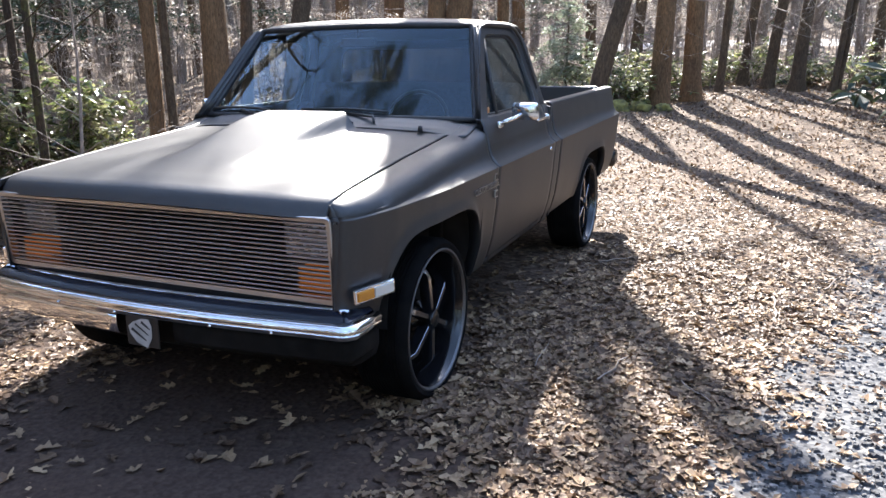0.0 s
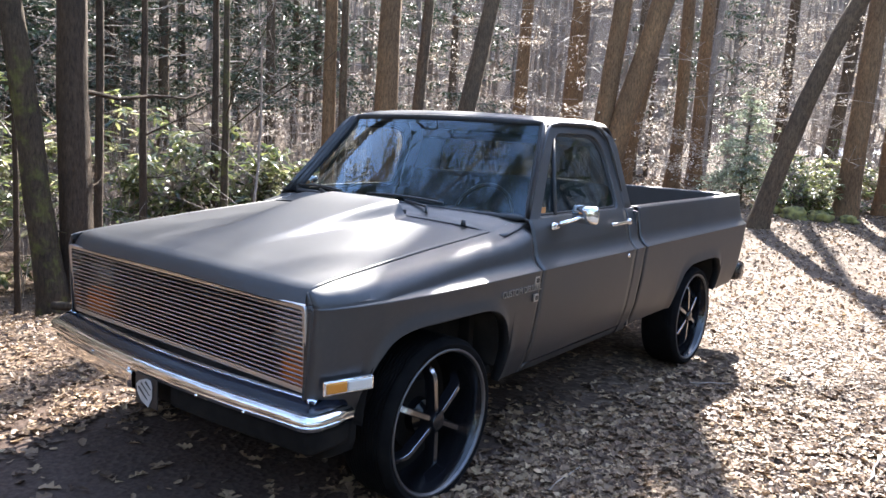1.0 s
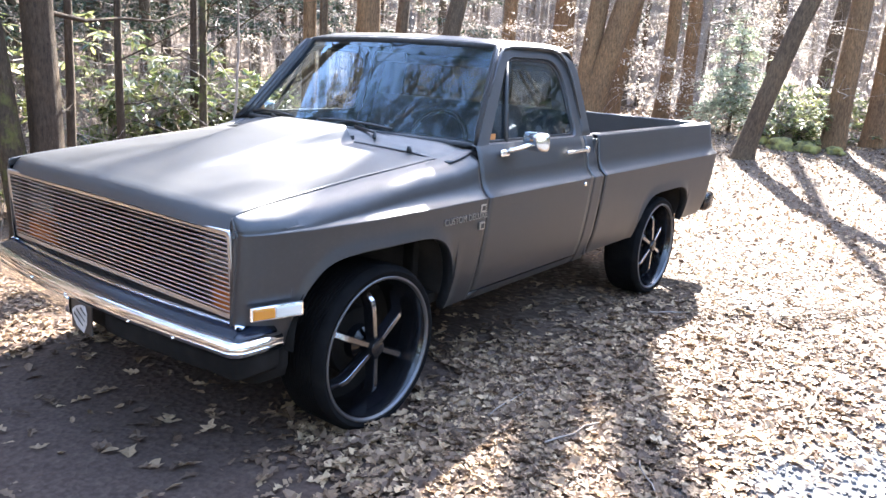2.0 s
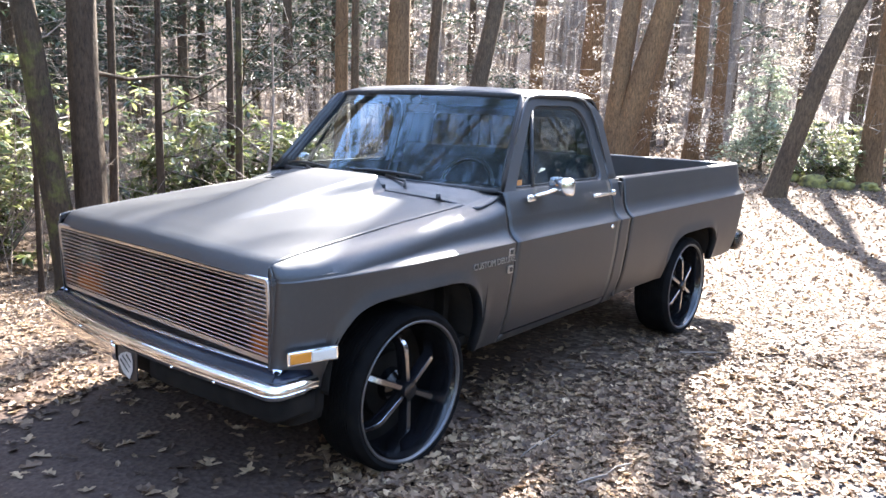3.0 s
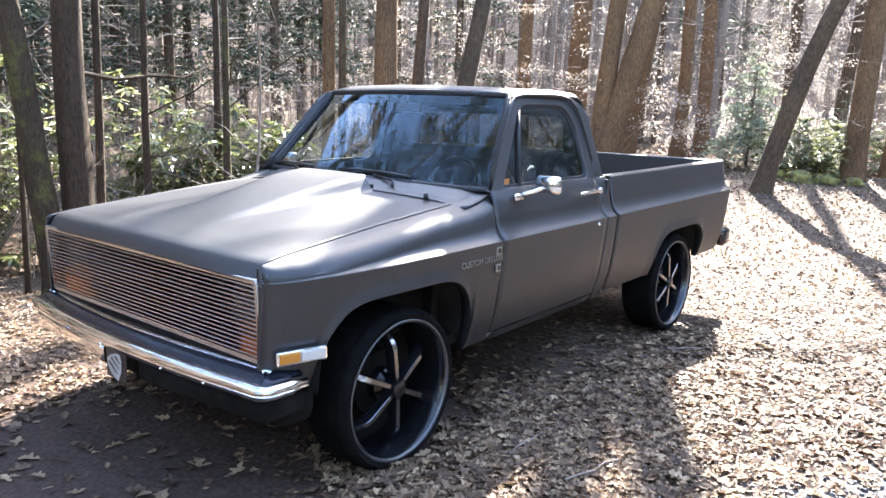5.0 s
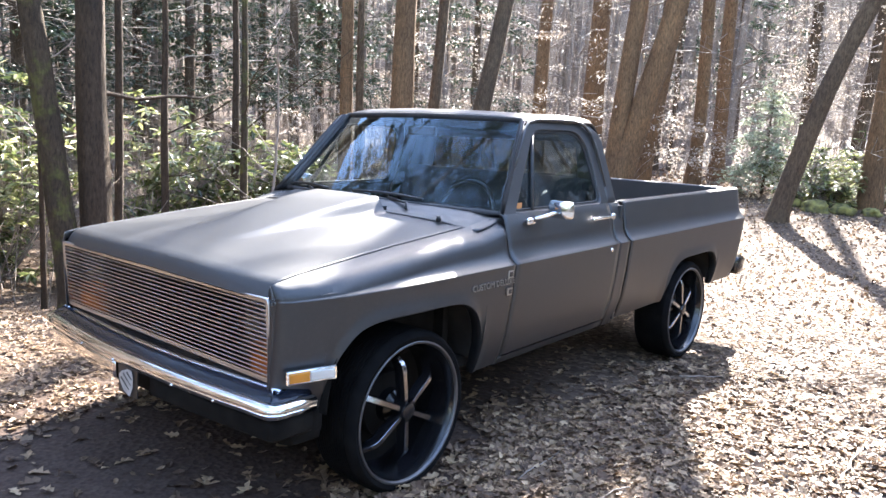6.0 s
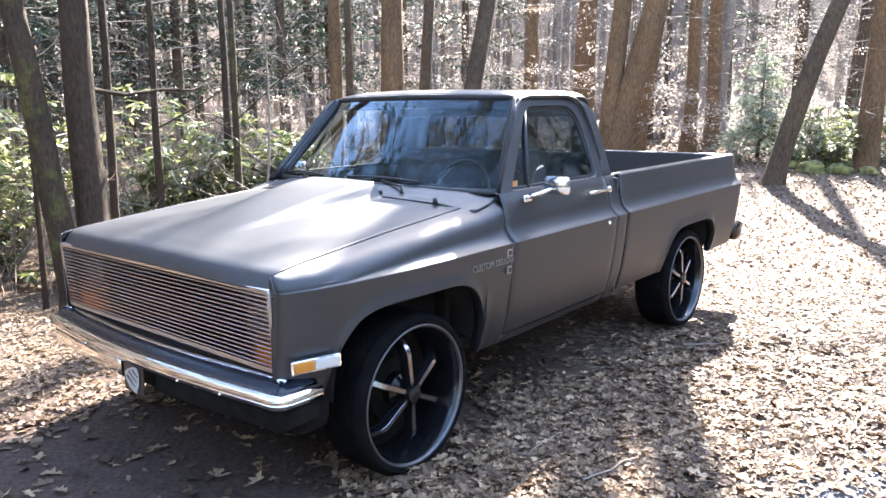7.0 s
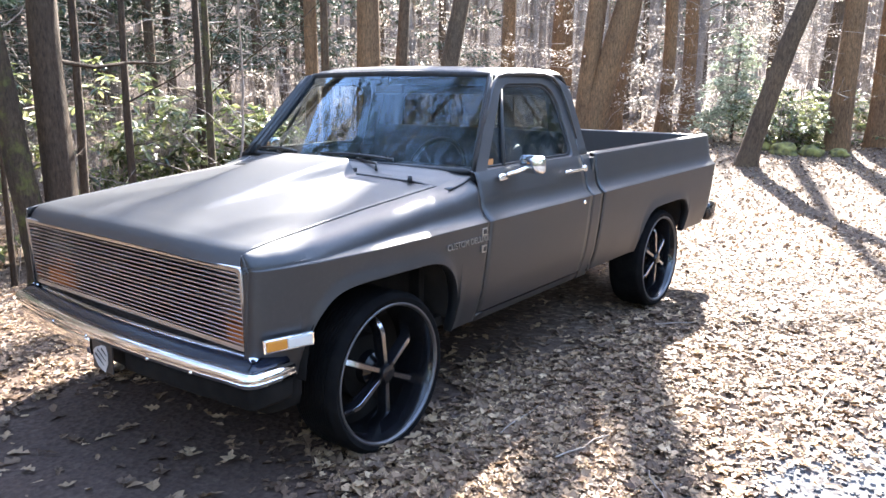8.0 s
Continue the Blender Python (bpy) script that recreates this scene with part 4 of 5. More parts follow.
def build_bed():
    block("bed_floor", (-0.79, 1.90, 0.64), (0.79, 3.94, 0.67), BED, truck, 0.004)
    for k in range(9):
        x = -0.68 + k * 0.17
        block("bed_rib", (x - 0.035, 1.93, 0.668), (x + 0.035, 3.90, 0.684), BED, truck, 0.004)
    block("bed_front_wall", (-0.82, 1.893, 0.45), (0.82, 1.925, 1.135), PAINT, truck, 0.008)
    gate = block("tailgate", (-0.79, 3.905, 0.56), (0.79, 3.952, 1.146), PAINT, truck, 0.012)
    block("gate_panel", (-0.62, 3.948, 0.68), (0.62, 3.957, 1.02), PAINT, gate, 0.004)
    for s in (1, -1):
        block("bed_end_post", (0.785 if s > 0 else -0.92, 3.93, 0.46), (0.92 if s > 0 else -0.785, 3.948, 1.06), PAINT, truck, 0.004)
        rows = []
        for k in range(9):
            a = math.pi * k / 8
            rows.append([(s * 0.80, 3.005 - 0.42 * math.cos(a), 0.66 + 0.24 * math.sin(a)), (s * 0.56, 3.005 - 0.40 * math.cos(a), 0.66 + 0.23 * math.sin(a)), (s * 0.56, 3.005 - 0.40 * math.cos(a), 0.66)])
        sheet("inner_wheel_arch", rows, BED, truck, (0, 0, 1), thick=0.004)


def sweep(path, profile):
    """Rows along a plan path; profile: (outward, height) pairs."""
    rows = []
    p = [Vector(q) for q in path]
    for i, q in enumerate(p):
        d = (p[min(i + 1, len(p) - 1)] - p[max(i - 1, 0)]).normalized()
        n = Vector((d.y, -d.x))
        rows.append([(q.x + n.x * o, q.y + n.y * o, z) for o, z in profile])
    return rows


def bumper_path(w, back, front, bow):
    """Plan path of a wrap-round bumper, from the left end over the front to the right end."""
    r = 0.065
    y0 = front + bow
    half = [(w, back), (w - 0.002, (back + y0 + r) / 2), (w - 0.006, y0 + r)]
    for a in (20, 40, 60, 80):
        half.append((w - 0.006 - r + r * math.cos(radians(a)), y0 + r - r * math.sin(radians(a))))
    for x in (0.78, 0.70, 0.6, 0.48, 0.36, 0.24, 0.17, 0.12, 0.06):
        half.append((x, front + bow * (x / 0.84) ** 2))
    return [(-x, y) for x, y in half] + [(0.0, front)] + half[::-1]


def build_front():
    path = bumper_path(0.948, -0.535, -0.80, 0.055)
    prof = [(-0.14, 0.582), (-0.104, 0.587), (-0.096, 0.589), (-0.088, 0.586), (-0.084, 0.581), (-0.034, 0.552), (-0.029, 0.554), (-0.020, 0.554), (-0.008, 0.548), (0.0, 0.538), (0.001, 0.53), (-0.003, 0.526), (-0.003, 0.520), (0.0, 0.516), (-0.004, 0.502), (-0.022, 0.488)]
    bumper = sheet("front_bumper", sweep(path, prof), CHROME, truck, lambda c: (c.x * 0.3, -1, 0.3), "chrome front bumper with a ribbed face", thick=0.004, sharp=50)
    # glossy blue-black strip along the bumper's upper slope
    sheet("bumper_top_strip", sweep(path, [(-0.085, 0.5835), (-0.08, 0.5825), (-0.038, 0.5585), (-0.034, 0.5545)]), STRIP, bumper, (0, -0.2, 1), "dark strip set into the bumper's top", thick=0.003)
    low = [(-0.026, 0.49), (-0.024, 0.47), (-0.024, 0.44), (-0.028, 0.414), (-0.04, 0.402), (-0.07, 0.398)]
    sheet("lower_bumper", sweep([q for q in path if q[0] <= -0.1], low), CHROME, bumper, lambda c: (c.x * 0.2, -1, -0.4), thick=0.003)
    sheet("lower_valance", sweep([q for q in path if q[0] >= 0.17], low), UNDER, bumper, lambda c: (c.x * 0.2, -1, -0.4), "dark valance below the chrome", thick=0.003)
    for x, z in ((-0.42, 0.506), (-0.10, 0.506), (0.36, 0.506), (0.62, 0.506)):
        front = -0.80 + 0.055 * (x / 0.84) ** 2
        tube("bumper_bolt", [raked((x, front + 0.02, z)), raked((x, front - 0.003, z))], [0.008, 0.006], CHROME, bumper, 10)
    # air dam
    path = bumper_path(0.90, -0.47, -0.69, 0.06)
    sheet("air_dam", sweep(path, [(-0.03, 0.50), (0.0, 0.47), (0.0, 0.40), (-0.015, 0.352), (-0.035, 0.345)]), UNDER, truck, lambda c: (c.x * 0.3, -1, 0), thick=0.006)
    block("radiator_panel", (-0.84, -0.64, 0.52), (0.84, -0.60, 0.607), PAINT, truck, 0.006)
    # plate below the bumper's middle
    plate = block("front_plate", (-0.035, -0.805, 0.385), (0.125, -0.80, 0.51), BLACK, truck, 0.002, "black plate with a grey shield shape and dark marks")

    def on_plate(x, z, out):
        return (0.044 + 0.84 * (x * 0.94 - z * 0.34), -0.805 - out, 0.447 + 0.84 * (z * 0.94 + x * 0.34))
    pts = [(-0.066, 0.046), (-0.03, 0.058), (0.03, 0.058), (0.066, 0.046), (0.07, 0.01), (0.05, -0.04), (0.0, -0.08), (-0.05, -0.04), (-0.07, 0.01)]
    shield = ngon("shield", [on_plate(x, z, 0.004) for x, z in pts], WHITE_DULL, plate, (0, -1, 0), "grey-white shield shape with plain dark bars")
    for x0, z0, x1, z1, w in ((-0.05, 0.03, 0.01, -0.045, 0.008), (-0.02, 0.045, 0.035, -0.025, 0.006), (0.02, 0.045, 0.055, 0.0, 0.008)):
        d = Vector((x1 - x0, z1 - z0)).normalized()
        n = Vector((-d.y, d.x)) * w
        ngon("dark_mark", [on_plate(x0 - n.x, z0 - n.y, 0.0055), on_plate(x1 - n.x * 0.5, z1 - n.y * 0.5, 0.0055), on_plate(x1 + n.x * 0.5, z1 + n.y * 0.5, 0.0055), on_plate(x0 + n.x, z0 + n.y, 0.0055)], BLACK, shield, (0, -1, 0))
    # grille
    gy = lambda z: -0.655 - 0.022 * (z - 0.60) / 0.32
    grille = block("grille", (-0.826, -0.552, 0.602), (0.826, -0.535, 0.922), UNDER, truck, 0.004, "brushed aluminium billet grille of thin horizontal bars")
    lo, hi, w = 0.598, 0.925, 0.020
    corners = [(-0.835, lo), (0.835, lo), (0.835, hi), (-0.835, hi)]
    inner = [(-0.835 + w, lo + w), (0.835 - w, lo + w), (0.835 - w, hi - w), (-0.835 + w, hi - w)]
    lo_, li_ = round_loop(corners, 0.02, 4), round_loop(inner, 0.012, 4)
    sheet("grille_frame", [[(x, gy(z) + 0.03, z) for x, z in lo_], [(x, gy(z) - 0.004, z) for x, z in lo_], [(x * 0.996, gy(z) - 0.008, 0.76 + (z - 0.76) * 0.985) for x, z in lo_],
                           [(x, gy(z) - 0.006, z) for x, z in li_], [(x, gy(z) + 0.025, z) for x, z in li_]], FRAME, grille, (0, -1, 0), "satin aluminium frame", close=True)
    n = 16
    bar = None
    for k in range(n):
        z = lo + w + (hi - lo - 2 * w) * (k + 0.5) / n
        bm = bmesh.new()
        box(bm, (-0.817, -0.008, -0.0034), (0.817, 0.014, 0.0034), 0.0015, False, 1)
        if bar is None:
            ob = part("grille_bar", bm, BAR, grille)
            bar = ob.data
        else:
            bm.free()
            ob = child("grille_bar", bar, grille)
        ob.location = (0, gy(z), z + RAKE * gy(z))
    for x in (-0.40, 0.0, 0.40):
        block("grille_support", (x - 0.006, -0.64, 0.61), (x + 0.006, -0.63, 0.915), UNDER, grille, 0.001)
    for s in (1, -1):
        a, b = (0.585, 0.795) if s > 0 else (-0.795, -0.585)
        lamp = block("headlamp", (a, -0.612, 0.745), (b, -0.54, 0.885), REFLECTOR, grille, 0.012, "rectangular headlamp behind the bars")
        block("turn_signal", (a + (0.06 if s > 0 else 0), -0.618, 0.632), (b - (0 if s > 0 else 0.06), -0.54, 0.715), AMBER_LIT, grille, 0.008, "glowing amber turn signal behind the bars")


def build_under():
    block("chassis", (-0.58, -0.50, 0.33), (0.58, 3.85, 0.62), UNDER, truck, 0.02, "dark underbody")
    block("engine_bay", (-0.74, -0.52, 0.50), (0.74, 0.40, 0.90), UNDER, truck, 0.02)
    for y in (0.0, WHEELBASE):
        tube("axle", [(-0.80, y, 0.352), (0.80, y, 0.352)], 0.05, UNDER, truck)
    tube("exhaust_pipe", [raked((0.55, 1.2, 0.33)), raked((0.55, 2.5, 0.33)), raked((0.62, 2.62, 0.30))], 0.035, UNDER, truck)
    path = [(-x, 8.10 - y) for x, y in bumper_path(0.95, 4.02, 3.935, 0.02)]
    bm = bmesh.new()
    box(bm, (-0.955, 3.985, 0.425), (0.955, 4.155, 0.575), 0.03)
    part("rear_bumper", bm, GLOSS_BLACK, truck, "black rear step bumper", True)


def build_wheel():
    """One wheel at the origin, its outer face towards +x."""
    wheel = lathe("wheel", [(0.303, 0.118), (0.292, 0.095), (0.286, 0.06), (0.284, -0.11), (0.30, -0.118)], GLOSS_BLACK, truck, label="large black six-spoke alloy wheel")
    tread = [(0.306, 0.110), (0.318, 0.120), (0.328, 0.127), (0.342, 0.129), (0.354, 0.121), (0.362, 0.105)]
    mid = []
    for d in np.linspace(0.09, -0.09, 13):
        mid += [(0.3665, d + 0.006), (0.3665, d - 0.004), (0.361, d - 0.0045), (0.361, d - 0.0075)]
    lathe("tyre", tread + mid + [(r, -d) for r, d in tread[::-1]], RUBBER, wheel, label="black low-profile tyre", sides=72)
    lathe("rim_lip", [(0.304, 0.110), (0.308, 0.122), (0.312, 0.127), (0.318, 0.128), (0.321, 0.126), (0.321, 0.118)], RIM_LIP, wheel, label="machined rim lip")
    lathe("brake_drum", [(0.0, -0.02), (0.15, -0.02), (0.155, -0.03), (0.155, -0.10)], UNDER, wheel, sides=40)
    lathe("back_plate", [(0.0, -0.09), (0.287, -0.09)], UNDER, wheel, sides=40)
    lathe("hub_cap", [(0.0, 0.111), (0.026, 0.111), (0.037, 0.107), (0.041, 0.098), (0.044, 0.04), (0.075, 0.02), (0.08, -0.03)], GLOSS_BLACK, wheel, sides=32, label="black hub cap")
    for k in range(6):
        a = radians(95 + 60 * k)
        rows, face = [], []
        for f in np.linspace(0, 1, 15):
            r = 0.035 + 0.254 * f
            d = 0.094 - 0.012 * f - 0.075 * smooth_step(0.6, 1.05, f)     # flat from the hub, then curving back to the barrel
            w = 0.0105 + 0.0035 * f
            ring = [(d - 0.045, -w * 1.5), (d - 0.012, -w * 1.25), (d, -w), (d, w), (d - 0.012, w * 1.25), (d - 0.045, w * 1.5)]
            rows.append([(dx, r * math.cos(a) - q * math.sin(a), r * math.sin(a) + q * math.cos(a)) for dx, q in ring])
            if 0.06 < f < 0.93:
                face.append([(d + dx, r * math.cos(a) - q * math.sin(a), r * math.sin(a) + q * math.cos(a)) for dx, q in ((-0.001, -w * 0.95), (0.0025, -w * 0.8), (0.0025, w * 0.8), (-0.001, w * 0.95))])
        spoke = sheet("spoke", rows, GLOSS_BLACK, wheel, (1, 0, 0), rake=False, close=True)
        sheet("spoke_face", face, RIM_EDGE, wheel, (1, 0, 0), "polished spoke face", rake=False)
    return wheel


build_sides()
build_hood()
build_cab()
build_bed()
build_front()
build_under()
wheel = build_wheel()
wheel.matrix_basis = pose(0.825, 0.0, 0.338) @ Matrix.Scale(0.98, 4)
for x, y, z, turn in [(0.825, WHEELBASE, 0.358, 0), (-0.825, 0.0, 0.338, 180), (-0.825, WHEELBASE, 0.358, 180)]:
    copy_thing(wheel, pose(x, y, z, 0, 0, turn))


# ---------------------------------------------------------------- trees
def grow(heap, twigs, start, way, radius, length, depth, rng, droop=0.0, sides=7):
    """A limb with side shoots; adds tubes to the heaps."""
    steps = 7 if depth > 1 else (5 if depth else 4)
    p, d = np.array(start, float), np.array(way, float)
    d /= np.linalg.norm(d)
    path = [p.copy()]
    for k in range(steps):
        d = d + rng.normal(0, 0.16, 3) + np.array([0, 0, 0.06 - droop])
        d /= np.linalg.norm(d)
        p = p + d * length / steps
        path.append(p.copy())
    path = np.array(path)
    radii = radius * np.linspace(1, 0.25, steps + 1)
    (heap if depth > 0 else twigs).tube(path, radii, sides if depth > 0 else 3)
    if depth > 0:
        n = rng.integers(3, 6) if depth > 1 else rng.integers(3, 7)
        for k in range(n):
            f = rng.uniform(0.25, 1.0) * steps
            i = int(min(steps - 1, f))
            q = path[i] + (path[i + 1] - path[i]) * (f - i)
            side = rng.normal(0, 1, 3)
            t = path[i + 1] - path[i]
            t /= np.linalg.norm(t)
            side -= t * side.dot(t)
            side /= np.linalg.norm(side) + 1e-6
            grow(heap, twigs, q, t * 0.75 + side * 0.8, radii[i] * rng.uniform(0.35, 0.55), length * rng.uniform(0.4, 0.65), depth - 1, rng, droop, 5)


def tree(name, x, y, r, height, lean=(0, 0), seed=1, material=None, limbs=9, first=0.35, label="", bend=0.0, low=0, group="trees of the wood", depth=2, crook=1.0):
    """A bare tree: flared trunk, limbs and twigs. lean: metres that the trunk shifts per metre of height."""
    rng = np.random.default_rng(seed)
    z0 = float(ground_z(x, y)) - 0.12
    base = thing(name, label, "tree", group, at=(x, y, z0))
    n = 18
    hs = np.linspace(0, 1, n) ** 1.25 * height
    wob = np.cumsum(rng.normal(0, 0.012 * crook * height / n, (n, 2)), axis=0)
    path = np.stack([lean[0] * hs + wob[:, 0] + bend * (hs / height) ** 2 * height, lean[1] * hs + wob[:, 1], hs], -1)
    radii = r * (1 - 0.8 * (hs / height) ** 1.1) * (1 + 0.4 * np.exp(-hs / (1.6 * r + 0.05)))
    v, q = tube_arrays(path, radii, 18)
    ang = np.tile(np.linspace(0, 6.283, 18, endpoint=False), n)
    hh = np.repeat(hs, 18)
    flare = 1 + 0.12 * np.exp(-hh / (r * 2.2 + 0.05)) * np.sin(ang * 4 + seed) + 0.05 * np.sin(ang * 7 + hh * 1.3 + seed)
    centre = np.repeat(path, 18, axis=0)
    v = centre + (v - centre) * flare[:, None]
    me = big_mesh("trunk", v, q, material or BARK)
    child("trunk", me, base)
    heap, twigs = Heap(), Heap()
    for k in range(limbs + low):
        f = rng.uniform(first, 0.97) if k < limbs else rng.uniform(0.08, 0.3)
        h = f * height
        i = int(np.searchsorted(hs, h)) - 1
        q0 = path[i] + (path[i + 1] - path[i]) * (h - hs[i]) / (hs[i + 1] - hs[i])
        a = rng.random() * 6.283
        long = height * (0.32 * (1.05 - f) + 0.08) if k < limbs else rng.uniform(0.8, 2.0)
        grow(heap, twigs, q0, (math.cos(a), math.sin(a), rng.uniform(0.25, 0.9) if k < limbs else rng.uniform(-0.2, 0.4)), max(0.012, radii[i] * rng.uniform(0.18, 0.32)) if k < limbs else 0.012, long, depth if k < limbs else 1, rng)
    if limbs + low:
        heap.v, heap.q, heap.n = heap.v + twigs.v, heap.q + [q + heap.n for q in twigs.q], heap.n + twigs.n
        tagged(child("crown", heap.mesh("crown", TWIG if r < 0.06 else (material or BARK)), base, "bare limbs and thin twigs"), kind="stuff")
    return base


def whorl_leaves(pos, rng, per, length, width, droop, make=leaf_quads):
    """Whorls of long leaves round each position."""
    n = len(pos) * per
    p = np.repeat(pos, per, axis=0)
    yaw = np.tile(np.arange(per) * 6.283 / per, len(pos)) + np.repeat(rng.random(len(pos)) * 6.283, per) + rng.normal(0, 0.2, n)
    tilt = rng.normal(droop, 0.35, n)
    ln = rng.uniform(0.75, 1.2, n) * length
    p = p + np.stack([np.cos(yaw) * np.cos(tilt), np.sin(yaw) * np.cos(tilt), -np.sin(tilt)], -1) * (ln * 0.55)[:, None]
    return make(p, yaw, tilt, rng.normal(0, 0.4, n), ln, ln * width, rng.uniform(-0.12, 0.02, n), rng)


def shrub(x, y, wide, tall, seed, count=170, label="", leaf=RHODO, length=0.13, per=7, name="evergreen_shrub"):
    rng = np.random.default_rng(seed)
    z0 = float(ground_z(x, y))
    base = thing(name, label or "evergreen shrub with glossy green leaves under the trees", "shrub", "evergreen shrubs", at=(x, y, z0))
    stems, tips = Heap(), []
    for k in range(int(count / 9)):
        a, f = rng.random() * 6.283, rng.random() ** 0.6
        top = np.array([math.cos(a) * wide * f, math.sin(a) * wide * f, tall * rng.uniform(0.14, 1.0) * (1 - 0.25 * f * f)])
        root = np.array([math.cos(a), math.sin(a), 0]) * wide * 0.18 * rng.random()
        mid = root * 0.4 + top * 0.55 + rng.normal(0, 0.08, 3) - np.array([0, 0, tall * 0.06])
        stems.tube(np.array([root, (root + mid) / 2 + rng.normal(0, 0.03, 3), mid, top]), [0.018, 0.014, 0.010, 0.005], 5)
        for j in range(9):
            tip = mid + (top - mid) * rng.uniform(0, 1.15) + rng.normal(0, 0.17, 3) * (1, 1, 0.7)
            tips.append(tip)
            stems.tube(np.array([mid + (top - mid) * 0.4, (mid + tip) / 2 + rng.normal(0, 0.04, 3), tip]), [0.007, 0.005, 0.003], 4)
    tagged(child("branchwork", stems.mesh("branchwork", TWIG), base, "thin brown stems"), kind="stuff")
    tips = np.array(tips)
    tips[:, 2] = np.maximum(tips[:, 2], 0.12)
    tagged(child("foliage", big_mesh("foliage", *whorl_leaves(tips, rng, per, length, 0.42, 0.25), leaf, False), base, "glossy green leaves"), kind="stuff")
    return base


def build_named_trees():
    grey = "tall bare tree with grey-brown bark among leaf litter"
    tree("tree", -6.55, 1.95, 0.165, 14, (-0.07, -0.095), 3, BARK_MOSS, 11, 0.3, "slim leaning tree with moss on its bark", low=3)
    dark = tree("tree", -6.60, 2.24, 0.2, 18, (-0.02, -0.01), 4, BARK_DARK, 13, 0.25, "dark straight tree trunk beside a mossy one", low=2)
    side = np.array([(0.0, 0.0, 2.95), (-0.15, 0.6, 2.89), (-0.35, 1.25, 2.98), (-0.53, 1.85, 2.99), (-0.7, 2.4, 3.18)])
    child("branch", big_mesh("branch", *tube_arrays(side, [0.032, 0.027, 0.022, 0.017, 0.008], 8), BARK_DARK), dark, "long level branch")
    tree("sapling", -9.75, 2.83, 0.05, 8, (0.0, 0.0), 5, BARK_DARK, 5, 0.3, "thin bare sapling with a mossy stem")
    tree("sapling", -9.85, 5.02, 0.08, 11, (-0.01, 0.0), 6, BARK_DARK, 6, 0.25, "thin straight sapling with side shoots", low=3)
    tree("sapling", -10.37, 6.93, 0.09, 12, (0.0, 0.0), 7, BARK_DARK, 6, 0.25, "thin grey sapling in front of evergreen shrubs", low=2)
    tree("sapling", -8.75, 6.04, 0.08, 11, (-0.02, 0.0), 8, BARK_MOSS, 6, 0.25, "thin mossy sapling leaning on its neighbour", low=2)
    tree("sapling", -7.85, 5.87, 0.035, 5.2, (0.05, -0.03), 9, TWIG, 8, 0.2, "pale twiggy sapling with crooked branches", low=4, crook=9.0)
    tree("tree", -7.62, 3.05, 0.065, 14, (0.0, 0.0), 26, BARK_DARK, 7, 0.3, "dark slim tree behind the straight trunk")
    tree("tree", -7.95, 7.75, 0.14, 17, (0.0, 0.0), 10, BARK_RED, 8, 0.3, grey)
    tree("tree", -7.76, 7.95, 0.09, 13, (-0.02, 0.0), 11, BARK, 7, 0.3, grey)
    tree("tree", -6.95, 8.2, 0.245, 15, (0.008, 0.0), 12, BARK_RED, 6, 0.6, "broad red-brown tree trunk with rough bark")
    tree("tree", -7.06, 9.05, 0.13, 13, (0.045, 0.03), 13, BARK, 8, 0.35, grey)
    tree("tree", -6.15, 9.1, 0.19, 13, (0.10, 0.11), 14, BARK, 6, 0.55, "dark tree trunk leaning over the clearing", bend=0.03)
    tree("tree", -8.46, 15.35, 0.2, 15, (0.0, 0.0), 15, BARK_RED, 4, 0.5, grey)
    tree("tree", -7.76, 16.94, 0.32, 15, (0.012, 0.0), 16, BARK_RED, 4, 0.5, "sunlit orange-brown tree trunk far back")
    tree("tree", -4.42, 12.0, 0.2, 23, (0.07, 0.02), 17, BARK_RED, 26, 0.36, "forked pair of leaning trunks, slimmer stem", bend=0.06)
    tree("tree", -4.36, 12.06, 0.25, 20, (0.22, 0.05), 18, BARK_RED, 8, 0.35, "forked pair of leaning trunks, stronger stem")
    tree("tree", -4.70, 14.0, 0.17, 21, (0.10, 0.05), 19, BARK_RED, 14, 0.4, grey, bend=0.028)
    tree("tree", -4.03, 15.4, 0.15, 32, (0.01, 0.0), 20, BARK_RED, 8, 0.45, grey, bend=-0.0857)
    tree("tree", -4.2, 17.4, 0.175, 30, (-0.005, 0.0), 21, BARK_RED, 7, 0.4, grey)
    tree("tree", -0.93, 11.6, 0.165, 14, (0.165, 0.02), 22, BARK, 6, 0.55, "single tree leaning strongly over the leafy clearing", bend=0.42)
    tree("tree", -0.05, 14.46, 0.21, 20, (0.02, 0.0), 23, BARK_RED, 8, 0.35, "broad dark tree trunk at the clearing's edge")
    tree("tree", 0.55, 15.2, 0.2, 20, (0.0, 0.0), 24, BARK_RED, 8, 0.35, "broad dark tree trunk at the clearing's edge")
    tree("tree", -2.62, 19.15, 0.15, 22, (0.0, 0.0), 29, BARK, 6, 0.5, grey)
    # these two trunks are added to cast soft shadow streaks on the hood
    tree("tree", -7.07, 19.77, 0.14, 24, (0.0, 0.0), 27, BARK, 12, 0.5, grey)
    tree("tree", -6.65, 20.1, 0.06, 25, (0.0, 0.0), 28, BARK, 6, 0.55, grey)
    tree("tree", -1.4, 19.3, 0.17, 18, (0.05, 0.0), 25, BARK, 7, 0.4, grey)
